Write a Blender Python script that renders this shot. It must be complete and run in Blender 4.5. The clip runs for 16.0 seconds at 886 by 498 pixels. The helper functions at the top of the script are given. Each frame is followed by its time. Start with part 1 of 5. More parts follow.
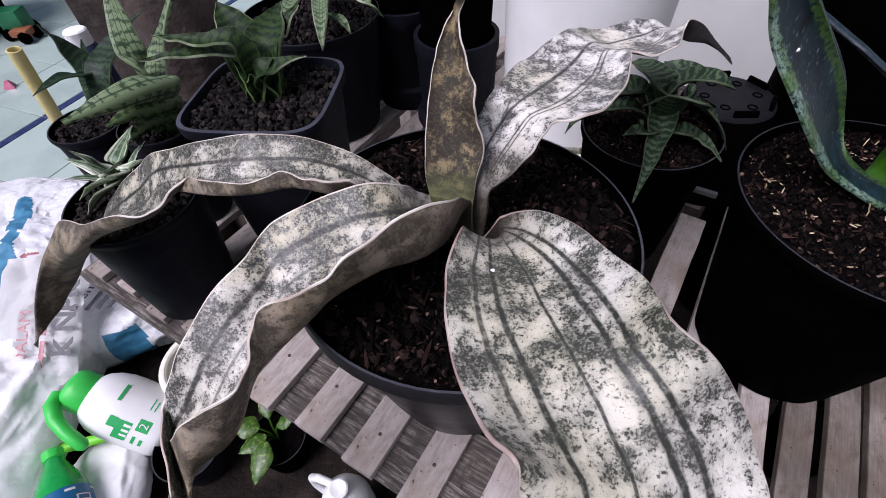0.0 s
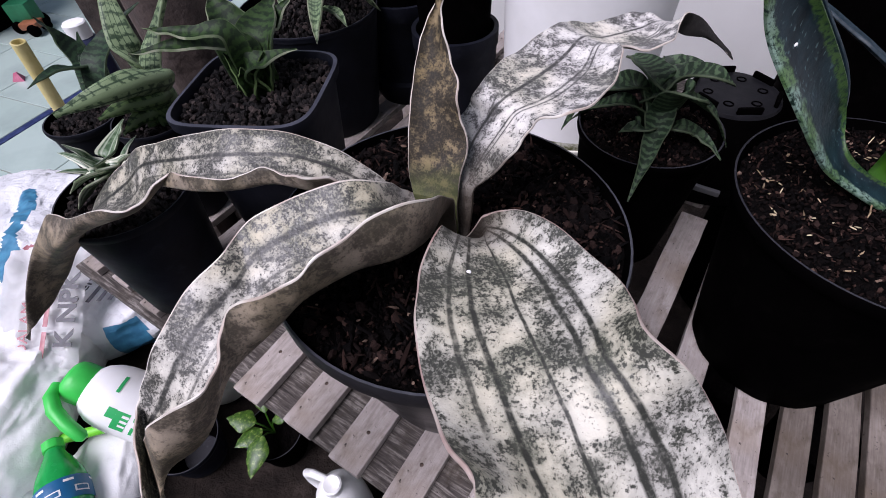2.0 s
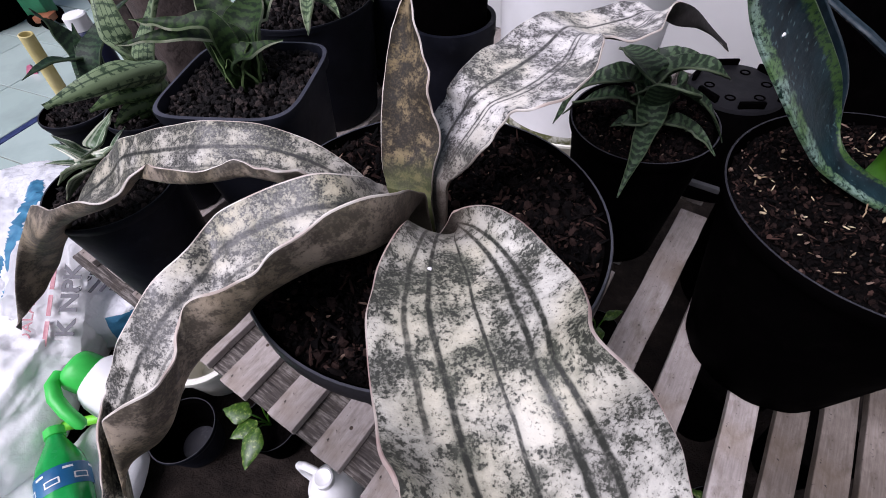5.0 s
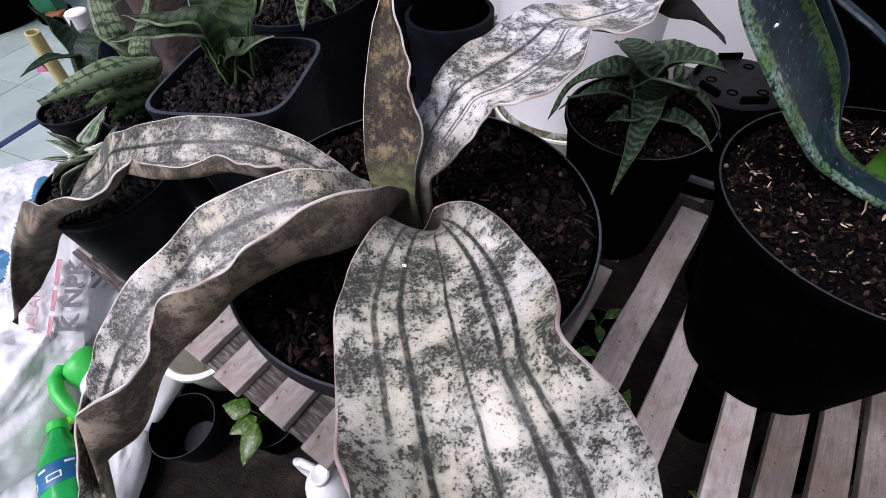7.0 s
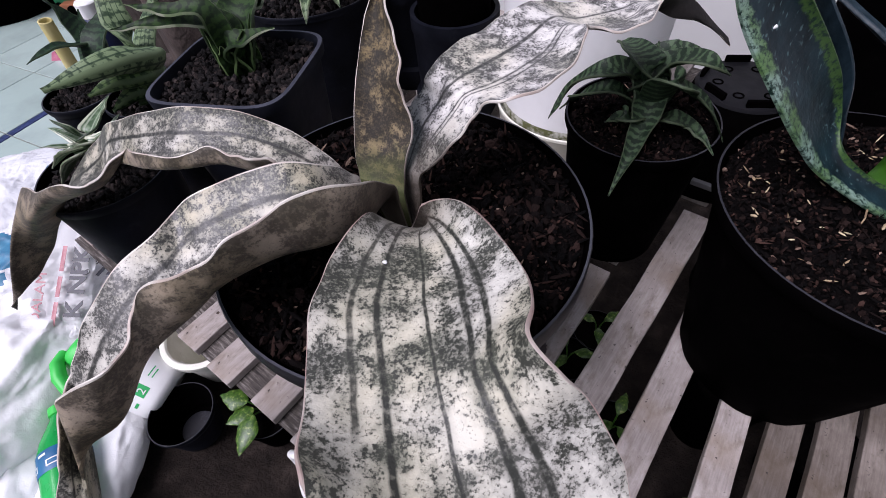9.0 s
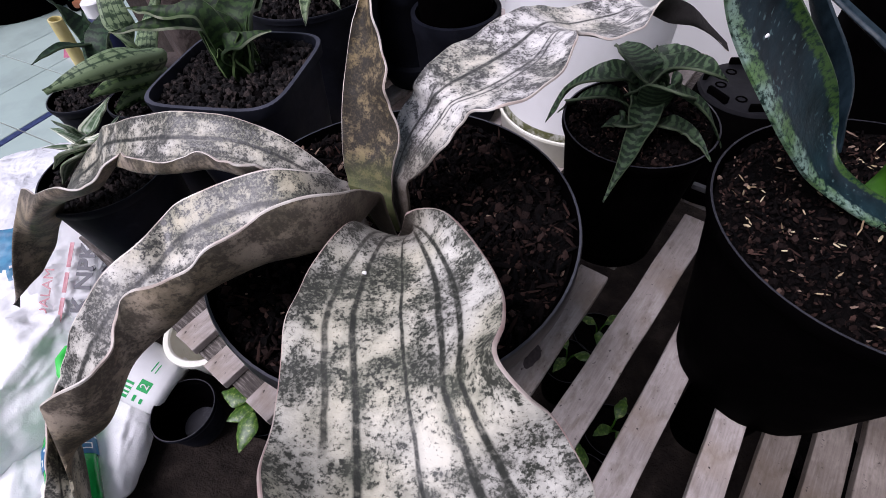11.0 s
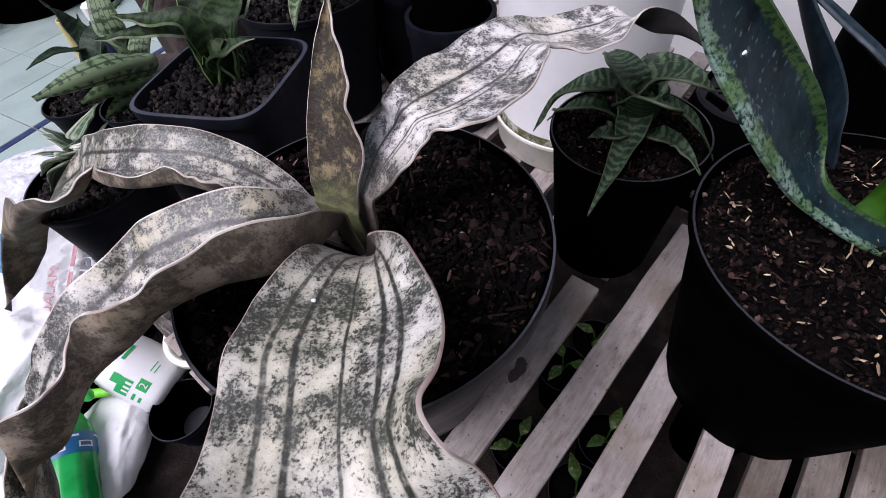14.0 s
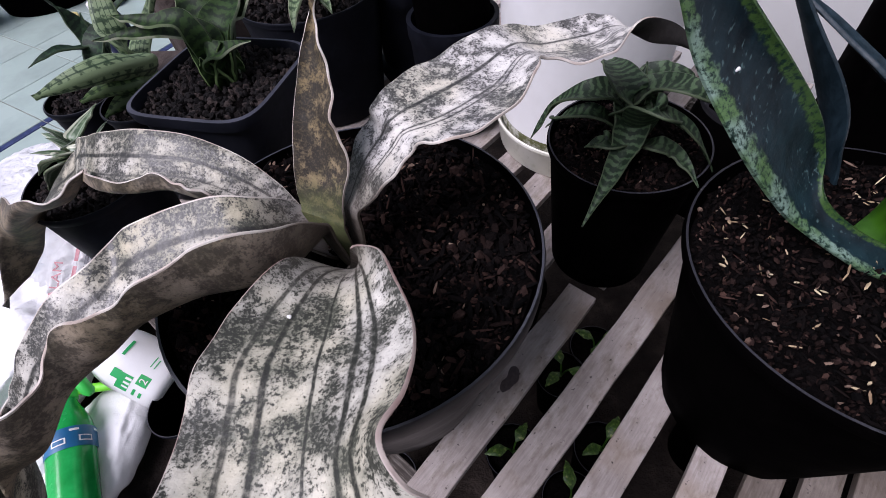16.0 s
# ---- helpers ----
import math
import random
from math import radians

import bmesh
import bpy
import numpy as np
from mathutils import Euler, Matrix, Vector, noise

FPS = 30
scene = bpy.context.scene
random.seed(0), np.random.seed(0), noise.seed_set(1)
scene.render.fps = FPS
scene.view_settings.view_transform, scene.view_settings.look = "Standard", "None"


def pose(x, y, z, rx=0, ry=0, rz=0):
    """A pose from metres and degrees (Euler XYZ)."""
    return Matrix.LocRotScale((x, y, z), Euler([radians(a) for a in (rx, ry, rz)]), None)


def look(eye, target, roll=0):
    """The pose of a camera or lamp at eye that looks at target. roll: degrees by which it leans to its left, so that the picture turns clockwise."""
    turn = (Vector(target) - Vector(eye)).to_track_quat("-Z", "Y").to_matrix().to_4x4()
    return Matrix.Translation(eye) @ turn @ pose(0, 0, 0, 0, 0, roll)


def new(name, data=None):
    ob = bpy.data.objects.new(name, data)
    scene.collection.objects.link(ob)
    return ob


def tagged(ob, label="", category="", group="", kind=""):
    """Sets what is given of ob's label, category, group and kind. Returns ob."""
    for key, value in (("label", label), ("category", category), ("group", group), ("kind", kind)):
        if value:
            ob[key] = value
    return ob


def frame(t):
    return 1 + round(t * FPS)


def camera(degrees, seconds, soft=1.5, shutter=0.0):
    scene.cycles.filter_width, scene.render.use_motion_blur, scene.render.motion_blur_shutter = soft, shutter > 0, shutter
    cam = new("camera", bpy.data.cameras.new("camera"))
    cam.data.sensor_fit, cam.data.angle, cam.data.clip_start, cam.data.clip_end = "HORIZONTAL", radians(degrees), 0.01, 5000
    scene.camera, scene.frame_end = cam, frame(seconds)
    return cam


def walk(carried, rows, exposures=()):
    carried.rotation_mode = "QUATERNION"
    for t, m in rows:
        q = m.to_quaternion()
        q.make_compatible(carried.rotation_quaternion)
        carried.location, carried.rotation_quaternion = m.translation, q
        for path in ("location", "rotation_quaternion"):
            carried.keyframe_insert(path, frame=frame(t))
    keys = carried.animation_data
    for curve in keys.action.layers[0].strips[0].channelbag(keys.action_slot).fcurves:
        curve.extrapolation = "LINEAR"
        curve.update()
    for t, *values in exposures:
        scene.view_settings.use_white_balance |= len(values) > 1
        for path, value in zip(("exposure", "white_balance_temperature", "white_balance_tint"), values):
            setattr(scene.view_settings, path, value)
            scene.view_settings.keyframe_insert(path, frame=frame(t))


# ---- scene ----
cam = camera(87.0, 16.0, 0.95)
PATH = [
    (0.0, (0.0300, 0.0600, 0.4730), (0.0300, 1.3747, -1.0342), -3.56),
    (0.5, (0.0345, 0.0623, 0.4718), (0.0248, 1.3741, -1.0379), -3.82),
    (1.0, (0.0378, 0.0636, 0.4712), (0.0215, 1.3731, -1.0404), -3.87),
    (1.5, (0.0423, 0.0652, 0.4704), (0.0169, 1.3689, -1.0461), -3.95),
    (2.0, (0.0475, 0.0662, 0.4689), (0.0114, 1.3650, -1.0516), -4.16),
    (2.5, (0.0525, 0.0670, 0.4679), (0.0076, 1.3629, -1.0549), -4.50),
    (3.0, (0.0560, 0.0677, 0.4670), (0.0040, 1.3594, -1.0591), -4.63),
    (3.5, (0.0603, 0.0686, 0.4657), (-0.0001, 1.3572, -1.0627), -4.70),
    (6.0, (0.0818, 0.0723, 0.4596), (-0.0250, 1.3501, -1.0752), -5.87),
    (6.5, (0.0858, 0.0730, 0.4578), (-0.0303, 1.3491, -1.0778), -6.18),
    (7.0, (0.0901, 0.0738, 0.4578), (-0.0368, 1.3469, -1.0795), -6.40),
    (7.5, (0.0946, 0.0748, 0.4570), (-0.0426, 1.3443, -1.0824), -6.23),
    (8.0, (0.0987, 0.0755, 0.4561), (-0.0490, 1.3427, -1.0841), -6.29),
    (8.5, (0.1006, 0.0756, 0.4553), (-0.0535, 1.3418, -1.0852), -6.13),
    (9.0, (0.1033, 0.0760, 0.4551), (-0.0592, 1.3392, -1.0869), -6.08),
    (11.5, (0.1225, 0.0856, 0.4591), (-0.0881, 1.3325, -1.0904), -7.09),
    (12.0, (0.1278, 0.0886, 0.4598), (-0.0929, 1.3320, -1.0911), -7.35),
    (12.5, (0.1320, 0.0910, 0.4599), (-0.0968, 1.3325, -1.0913), -7.65),
    (13.0, (0.1372, 0.0949, 0.4594), (-0.1019, 1.3330, -1.0930), -8.00),
    (13.5, (0.1416, 0.0986, 0.4591), (-0.1068, 1.3331, -1.0947), -8.21),
    (14.0, (0.1459, 0.1022, 0.4594), (-0.1110, 1.3327, -1.0962), -8.30),
    (14.5, (0.1490, 0.1046, 0.4601), (-0.1149, 1.3318, -1.0969), -8.29),
    (15.0, (0.1529, 0.1079, 0.4605), (-0.1206, 1.3311, -1.0980), -8.33),
    (15.5, (0.1565, 0.1111, 0.4610), (-0.1264, 1.3303, -1.0990), -8.31),
    (16.0, (0.1589, 0.1142, 0.4611), (-0.1310, 1.3310, -1.0995), -8.45),
]
walk(cam, [(t, look(eye, target, roll)) for t, eye, target, roll in PATH])

# ---- light ----
world = bpy.data.worlds.new("overcast_sky")
scene.world = world
world.use_nodes = True
wn, wl = world.node_tree.nodes, world.node_tree.links
sky = wn.new("ShaderNodeTexSky")
sky.sky_type, sky.sun_disc = "NISHITA", False
sky.sun_elevation, sky.sun_rotation = radians(56), radians(232)
sky.air_density, sky.dust_density, sky.ozone_density = 1.0, 3.0, 1.5
wn["Background"].inputs["Strength"].default_value = 0.06
wl.new(sky.outputs[0], wn["Background"].inputs["Color"])

sun = new("sun", bpy.data.lights.new("sun", "SUN"))
sun.data.energy, sun.data.angle, sun.data.color = 3.95, radians(40), (1.0, 0.945, 1.13)
sun.matrix_world = look((-0.83, -0.438, 1.758), (0.05, 0.25, 0.1))
scene.view_settings.exposure = 0.09


# ---- materials ----
class Mat:
    """A node material with a few short ways to wire it."""

    def __init__(self, name, rough=0.6, metal=0.0, spec=0.5):
        self.m = bpy.data.materials.new(name)
        self.m.use_nodes = True
        self.n, self.l = self.m.node_tree.nodes, self.m.node_tree.links
        self.b = self.n["Principled BSDF"]
        self.b.inputs["Roughness"].default_value = rough
        self.b.inputs["Metallic"].default_value = metal
        self.b.inputs["Specular IOR Level"].default_value = spec
        self.co = self.n.new("ShaderNodeTexCoord")

    def put(self, sock, value):
        if hasattr(value, "is_linked"):
            self.l.new(value, sock)
        elif isinstance(value, (tuple, list)):
            sock.default_value = (*value, 1.0)[:4] if len(value) == 3 and sock.type == "RGBA" else value
        else:
            sock.default_value = value

    def noise(self, scale, detail=3.0, rough=0.55, stretch=None, warp=0.0, space="Object"):
        t = self.n.new("ShaderNodeTexNoise")
        t.inputs["Scale"].default_value, t.inputs["Detail"].default_value = scale, detail
        t.inputs["Roughness"].default_value, t.inputs["Distortion"].default_value = rough, warp
        src = self.co.outputs[space]
        if stretch:
            mp = self.n.new("ShaderNodeMapping")
            mp.inputs["Scale"].default_value = stretch
            self.l.new(src, mp.inputs["Vector"])
            src = mp.outputs[0]
        self.l.new(src, t.inputs["Vector"])
        return t.outputs["Fac"]

    def ramp(self, fac, *stops):
        r = self.n.new("ShaderNodeValToRGB")
        e = r.color_ramp.elements
        while len(e) < len(stops):
            e.new(0.5)
        for k, (p, c) in enumerate(stops):
            e[k].position, e[k].color = p, (*c, 1.0) if len(c) == 3 else c
        self.put(r.inputs[0], fac)
        return r.outputs[0]

    def math(self, op, a, b=0.0, clamp=False):
        k = self.n.new("ShaderNodeMath")
        k.operation, k.use_clamp = op, clamp
        self.put(k.inputs[0], a), self.put(k.inputs[1], b)
        return k.outputs[0]

    def mix(self, fac, a, b, mode="MIX"):
        k = self.n.new("ShaderNodeMix")
        k.data_type, k.blend_type = "RGBA", mode
        self.put(k.inputs[0], fac), self.put(k.inputs[6], a), self.put(k.inputs[7], b)
        return k.outputs[2]

    def uv(self):
        k = self.n.new("ShaderNodeSeparateXYZ")
        self.l.new(self.co.outputs["UV"], k.inputs[0])
        return k.outputs[0], k.outputs[1]

    def rand(self):
        return self.n.new("ShaderNodeObjectInfo").outputs["Random"]

    def island(self):
        return self.n.new("ShaderNodeNewGeometry").outputs["Random Per Island"]

    def done(self, colour, bump=None, depth=0.002, strength=0.6, rough=None, alpha=None):
        self.put(self.b.inputs["Base Color"], colour)
        if rough is not None:
            self.put(self.b.inputs["Roughness"], rough)
        if bump is not None:
            k = self.n.new("ShaderNodeBump")
            k.inputs["Distance"].default_value, k.inputs["Strength"].default_value = depth, strength
            self.l.new(bump, k.inputs["Height"])
            self.l.new(k.outputs[0], self.b.inputs["Normal"])
        return self.m


def near(m, u, at, half, soft):
    """1 on the line u = at, falling to 0 beside it."""
    d = m.math("ABSOLUTE", m.math("SUBTRACT", u, at))
    return m.math("SUBTRACT", 1.0, m.math("DIVIDE", m.math("SUBTRACT", d, half), soft), True)


def mat_mottled_leaf(name, pale, mid_tone, dark, veins, density, rough=0.33, tip=None, tip_tones=((0.006, 0.0045, 0.004), (0.045, 0.034, 0.028)), size=1.0, grain=1.0, foot=(0.05, 0.038, 0.029), warm=(0.9, 0.87, 0.77), bands=130.0, foot_end=(0.045, 0.1)):
    """Cream leaf clouded grey in loose cross bands and strewn with fine dark specks, thickest in the clouds.
    Dark veins run at (place across, half width, depth, length at which they end); density shifts how much is clouded."""
    m = Mat(name, rough)
    u, v = m.uv()
    blotch = m.noise(44 * size, 2.0, 0.5, warp=0.5)
    cloud = m.noise(105 * size, 4.0, 0.62, warp=0.3)
    wave = m.math("SINE", m.math("ADD", m.math("MULTIPLY", v, bands), m.math("MULTIPLY", m.noise(22, 2.0), 9.0)))
    edge = m.math("MULTIPLY", m.math("POWER", m.math("ABSOLUTE", u), 5.0), 0.07)
    field = m.math("ADD", m.math("ADD", m.math("MULTIPLY", blotch, 0.55), m.math("MULTIPLY", cloud, 0.6)), m.math("ADD", m.math("MULTIPLY", wave, 0.035), edge))
    thick = m.ramp(m.math("ADD", field, density), (0.475, (0, 0, 0)), (0.56, (0.38, 0.38, 0.38)), (0.68, (1, 1, 1)))
    tint = m.ramp(m.noise(17, 2.0), (0.4, (0, 0, 0)), (0.6, (1, 1, 1)))
    pale2 = m.mix(tint, pale, tuple(c * k for c, k in zip(pale, warm)))
    mid2 = m.mix(tint, mid_tone, (mid_tone[0] * 0.86, mid_tone[1] * 0.93, mid_tone[2] * 0.78))
    col = m.mix(m.math("MULTIPLY", thick, 0.88), pale2, mid2)
    fine = m.noise(760 * size, 3.0, 0.6)
    coarse = m.noise(330 * size, 3.0, 0.65)
    speck = m.math("ADD", m.math("MULTIPLY", fine, 0.55), m.math("MULTIPLY", coarse, 0.45))
    spot = m.ramp(m.math("ADD", speck, m.math("MULTIPLY", thick, 0.15)), (0.56, (0, 0, 0)), (0.665, (1, 1, 1)))
    col = m.mix(m.math("MULTIPLY", spot, grain), col, dark)
    wob = m.math("MULTIPLY", m.math("SUBTRACT", m.noise(60, 3.0), 0.5), 0.05)
    uw = m.math("ADD", u, wob)
    line = halo = None
    for at, half, depth, end in veins:
        live = m.ramp(m.math("ADD", v, m.math("MULTIPLY", cloud, 0.02)), (end, (1, 1, 1)), (end + 0.012, (0, 0, 0)))
        k = m.math("MULTIPLY", m.math("MULTIPLY", near(m, uw, at, half, half * 0.9 + 0.004), depth), live)
        h = m.math("MULTIPLY", m.math("MULTIPLY", near(m, uw, at, half, half * 3.0 + 0.03), depth * 0.35), live)
        line = k if line is None else m.math("MAXIMUM", line, k)
        halo = h if halo is None else m.math("MAXIMUM", halo, h)
    if line is not None:
        col = m.mix(halo, col, mid2)
        patchy = m.math("MULTIPLY", line, m.ramp(coarse, (0.3, (0.6, 0.6, 0.6)), (0.52, (1, 1, 1))))
        col = m.mix(patchy, col, tuple(c * 0.7 for c in dark))
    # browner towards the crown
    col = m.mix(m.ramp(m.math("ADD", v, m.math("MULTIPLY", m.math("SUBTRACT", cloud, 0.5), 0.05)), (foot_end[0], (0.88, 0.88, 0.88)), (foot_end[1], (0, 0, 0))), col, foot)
    if tip:
        # dry brown end beyond this length
        col = m.mix(m.ramp(v, (tip[0], (0, 0, 0)), (tip[1], (1, 1, 1))), col, m.mix(m.ramp(cloud, (0.35, (0, 0, 0)), (0.65, (1, 1, 1))), *tip_tones))
    relief = m.math("ADD", m.noise(300, 3.0), m.math("MULTIPLY", m.noise(40, 2.0), 2.0))
    return m.done(col, relief, 0.0012, 0.4, m.ramp(cloud, (0.3, (rough + 0.12,) * 3), (0.7, (rough - 0.06,) * 3)))


FAR = 9.0
LEAF_TOP = mat_mottled_leaf("whale_fin_upper", (0.59, 0.575, 0.515), (0.17, 0.165, 0.146), (0.026, 0.028, 0.021),
                            [(0.0, 0.011, 1.0, FAR), (-0.68, 0.016, 0.9, 0.21), (-0.45, 0.019, 1.0, FAR), (0.38, 0.022, 1.0, FAR), (0.57, 0.02, 1.0, FAR)], 0.003, 0.5)
LEAF_SIDE = mat_mottled_leaf("whale_fin_upper_plain", (0.58, 0.56, 0.5), (0.17, 0.163, 0.145), (0.03, 0.03, 0.026), [(-0.74, 0.018, 1.0, FAR), (-0.45, 0.012, 0.7, 0.26)], 0.02, 0.42, warm=(0.85, 0.8, 0.66))
LEAF_BACK = mat_mottled_leaf("whale_fin_dull", (0.52, 0.5, 0.445), (0.15, 0.143, 0.125), (0.028, 0.028, 0.024), [(-0.66, 0.02, 1.0, FAR), (-0.3, 0.014, 0.7, FAR)], 0.04, 0.42)
LEAF_UPRIGHT = mat_mottled_leaf("whale_fin_young", (0.28, 0.215, 0.122), (0.026, 0.0195, 0.0105), (0.008, 0.006, 0.004), [], 0.042, 0.75, size=1.15, grain=0.8, foot=(0.06, 0.075, 0.022), warm=(0.75, 0.72, 0.6), bands=190.0, foot_end=(0.04, 0.075))
LEAF_RIGHT = mat_mottled_leaf("whale_fin_bright", (0.67, 0.65, 0.615), (0.23, 0.222, 0.22), (0.036, 0.036, 0.034), [(-0.28, 0.024, 1.0, FAR), (0.25, 0.014, 0.9, FAR), (0.36, 0.011, 0.9, FAR)], 0.008, tip=(0.302, 0.32), tip_tones=((0.003, 0.0025, 0.002), (0.018, 0.014, 0.011)), grain=0.95)
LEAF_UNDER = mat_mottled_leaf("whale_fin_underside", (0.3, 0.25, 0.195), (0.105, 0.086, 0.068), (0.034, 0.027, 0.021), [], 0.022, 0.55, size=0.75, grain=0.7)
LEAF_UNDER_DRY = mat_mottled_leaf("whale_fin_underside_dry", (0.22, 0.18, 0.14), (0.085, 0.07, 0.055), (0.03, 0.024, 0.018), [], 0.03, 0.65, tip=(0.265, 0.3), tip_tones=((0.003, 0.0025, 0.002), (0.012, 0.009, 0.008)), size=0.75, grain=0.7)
m = Mat("leaf_margin", 0.45)
u, v = m.uv()
rim = m.ramp(m.noise(45, 2.0), (0.4, (0.66, 0.62, 0.56)), (0.6, (0.46, 0.38, 0.33)))
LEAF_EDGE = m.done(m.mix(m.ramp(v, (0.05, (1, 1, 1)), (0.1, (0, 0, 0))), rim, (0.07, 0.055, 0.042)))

m = Mat("leaf_margin_pink", 0.45)
LEAF_EDGE_PINK = m.done(m.ramp(m.noise(45, 2.0), (0.4, (0.42, 0.36, 0.32)), (0.6, (0.3, 0.2, 0.18))))

m = Mat("pale_green_margin", 0.5)
u, v = m.uv()
rim = m.ramp(m.noise(60, 2.0), (0.4, (0.1, 0.14, 0.065)), (0.6, (0.24, 0.26, 0.18)))
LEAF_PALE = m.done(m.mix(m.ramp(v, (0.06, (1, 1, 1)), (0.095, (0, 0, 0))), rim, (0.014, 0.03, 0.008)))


def mat_banded(name, base, band, rim, freq, mix_at=0.52, rough=0.45, lines=0.0, edge=0.95):
    """Green leaf with dark, ragged cross bands, dark lines along it and a pale margin."""
    m = Mat(name, rough, spec=0.22)
    u, v = m.uv()
    wob = m.math("MULTIPLY", m.math("SUBTRACT", m.noise(110, 3.0), 0.5), 10.0)
    wave = m.math("SINE", m.math("ADD", m.math("ADD", m.math("MULTIPLY", v, freq), wob), m.math("MULTIPLY", m.math("ABSOLUTE", u), 1.2)))
    val = m.math("ADD", m.math("MULTIPLY", wave, 0.15), m.math("ADD", 0.14, m.math("MULTIPLY", m.noise(240, 3.0), 0.72)))
    col = m.mix(m.ramp(val, (mix_at - 0.09, (0, 0, 0)), (mix_at + 0.08, (1, 1, 1))), band, base)
    col = m.mix(m.math("MULTIPLY", m.noise(35, 2.0), 0.5), col, tuple(c * 0.45 for c in base))
    if lines:
        stripe = m.math("SINE", m.math("MULTIPLY", u, 14.0))
        col = m.mix(m.math("MULTIPLY", m.ramp(stripe, (0.8, (0, 0, 0)), (0.97, (1, 1, 1))), lines), col, band)
    d = m.math("ABSOLUTE", u)
    col = m.mix(m.ramp(d, (edge - 0.02, (0, 0, 0)), (edge + 0.01, (1, 1, 1))), col, rim)
    return m.done(col, m.noise(420, 2.0, stretch=(1, 1, 1)), 0.0008, 0.3)


BAND_SMALL = mat_banded("snake_leaf_small", (0.06, 0.1, 0.05), (0.005, 0.013, 0.007), (0.06, 0.08, 0.045), 900, 0.535, 0.55, edge=0.98)
BAND_GREY = mat_banded("snake_leaf_grey", (0.2, 0.27, 0.145), (0.018, 0.042, 0.02), (0.14, 0.19, 0.1), 540, 0.46, lines=0.85)
BAND_GREEN = mat_banded("snake_leaf_green", (0.024, 0.052, 0.013), (0.004, 0.012, 0.004), (0.07, 0.11, 0.04), 620, 0.51, 0.6, edge=0.985)
BAND_DARK = mat_banded("snake_leaf_dark", (0.022, 0.05, 0.022), (0.004, 0.013, 0.007), (0.06, 0.09, 0.05), 620, rough=0.55, edge=0.985)
BAND_FAT = mat_banded("snake_leaf_fat", (0.12, 0.19, 0.07), (0.01, 0.03, 0.012), (0.09, 0.13, 0.06), 600, 0.47, lines=0.6)
m = Mat("white_edged_leaf", 0.4)
u, v = m.uv()
core = m.mix(m.ramp(m.noise(200, 3.0), (0.4, (0, 0, 0)), (0.6, (1, 1, 1))), (0.03, 0.07, 0.025), (0.12, 0.18, 0.1))
streak = m.ramp(m.math("SINE", m.math("ADD", m.math("MULTIPLY", u, 9.0), m.noise(40, 2.0))), (0.55, (0, 0, 0)), (0.95, (1, 1, 1)))
core = m.mix(m.math("MULTIPLY", streak, 0.7), core, (0.38, 0.42, 0.33))
BAND_PALE = m.done(m.mix(m.ramp(m.math("ABSOLUTE", u), (0.76, (0, 0, 0)), (0.83, (1, 1, 1))), core, (0.52, 0.54, 0.42)), m.noise(400), 0.0006, 0.3)

m = Mat("broad_leaf_dark", 0.45, spec=0.3)
u, v = m.uv()
edge = m.math("ADD", m.math("ABSOLUTE", u), m.math("MULTIPLY", m.math("SUBTRACT", m.noise(150, 4.0), 0.5), 0.42))
hue = m.mix(m.ramp(u, (0.0, (0, 0, 0)), (0.3, (1, 1, 1))), m.mix(m.ramp(m.noise(34), (0.42, (0, 0, 0)), (0.58, (1, 1, 1))), (0.08, 0.15, 0.055), (0.19, 0.28, 0.23)), (0.038, 0.082, 0.02))
lime = m.mix(m.ramp(m.noise(300, 4.0, 0.7), (0.4, (0, 0, 0)), (0.54, (1, 1, 1))), (0.004, 0.02, 0.014), hue)
inner = m.mix(m.ramp(m.noise(48, 4.0, 0.6, stretch=(1.6, 1.6, 0.3)), (0.35, (0, 0, 0)), (0.7, (1, 1, 1))), (0.0015, 0.006, 0.009), (0.01, 0.026, 0.034))
drops = m.math("MULTIPLY", m.ramp(m.noise(330, 2.0, 0.5, (1.3, 1.3, 0.4)), (0.62, (0, 0, 0)), (0.7, (1, 1, 1))), m.ramp(m.noise(22, 1.0), (0.36, (0, 0, 0)), (0.5, (1, 1, 1))))
inner = m.mix(m.math("MULTIPLY", drops, 0.6), inner, (0.09, 0.15, 0.15))
BROAD = m.done(m.mix(m.ramp(edge, (0.6, (0, 0, 0)), (0.72, (1, 1, 1))), inner, lime), m.noise(240), 0.001, 0.35)
m = Mat("broad_leaf_plain", 0.45, spec=0.3)
BROAD_BLUE = m.done(m.ramp(m.noise(70, 3.0, stretch=(3, 3, 0.6)), (0.3, (0.004, 0.011, 0.016)), (0.7, (0.017, 0.032, 0.043))), m.noise(300), 0.001, 0.3)
m = Mat("bright_green_leaf", 0.4)
BRIGHT_GREEN = m.done(m.ramp(m.noise(60, 3.0, stretch=(2, 2, 0.5)), (0.3, (0.014, 0.055, 0.002)), (0.7, (0.03, 0.1, 0.004))))
m = Mat("variegated_leaf", 0.4)
WEED_LEAF = m.done(m.ramp(m.noise(160, 4.0, 0.7), (0.42, (0.022, 0.06, 0.006)), (0.56, (0.055, 0.12, 0.012)), (0.68, (0.24, 0.28, 0.09))), m.noise(300), 0.001, 0.3)


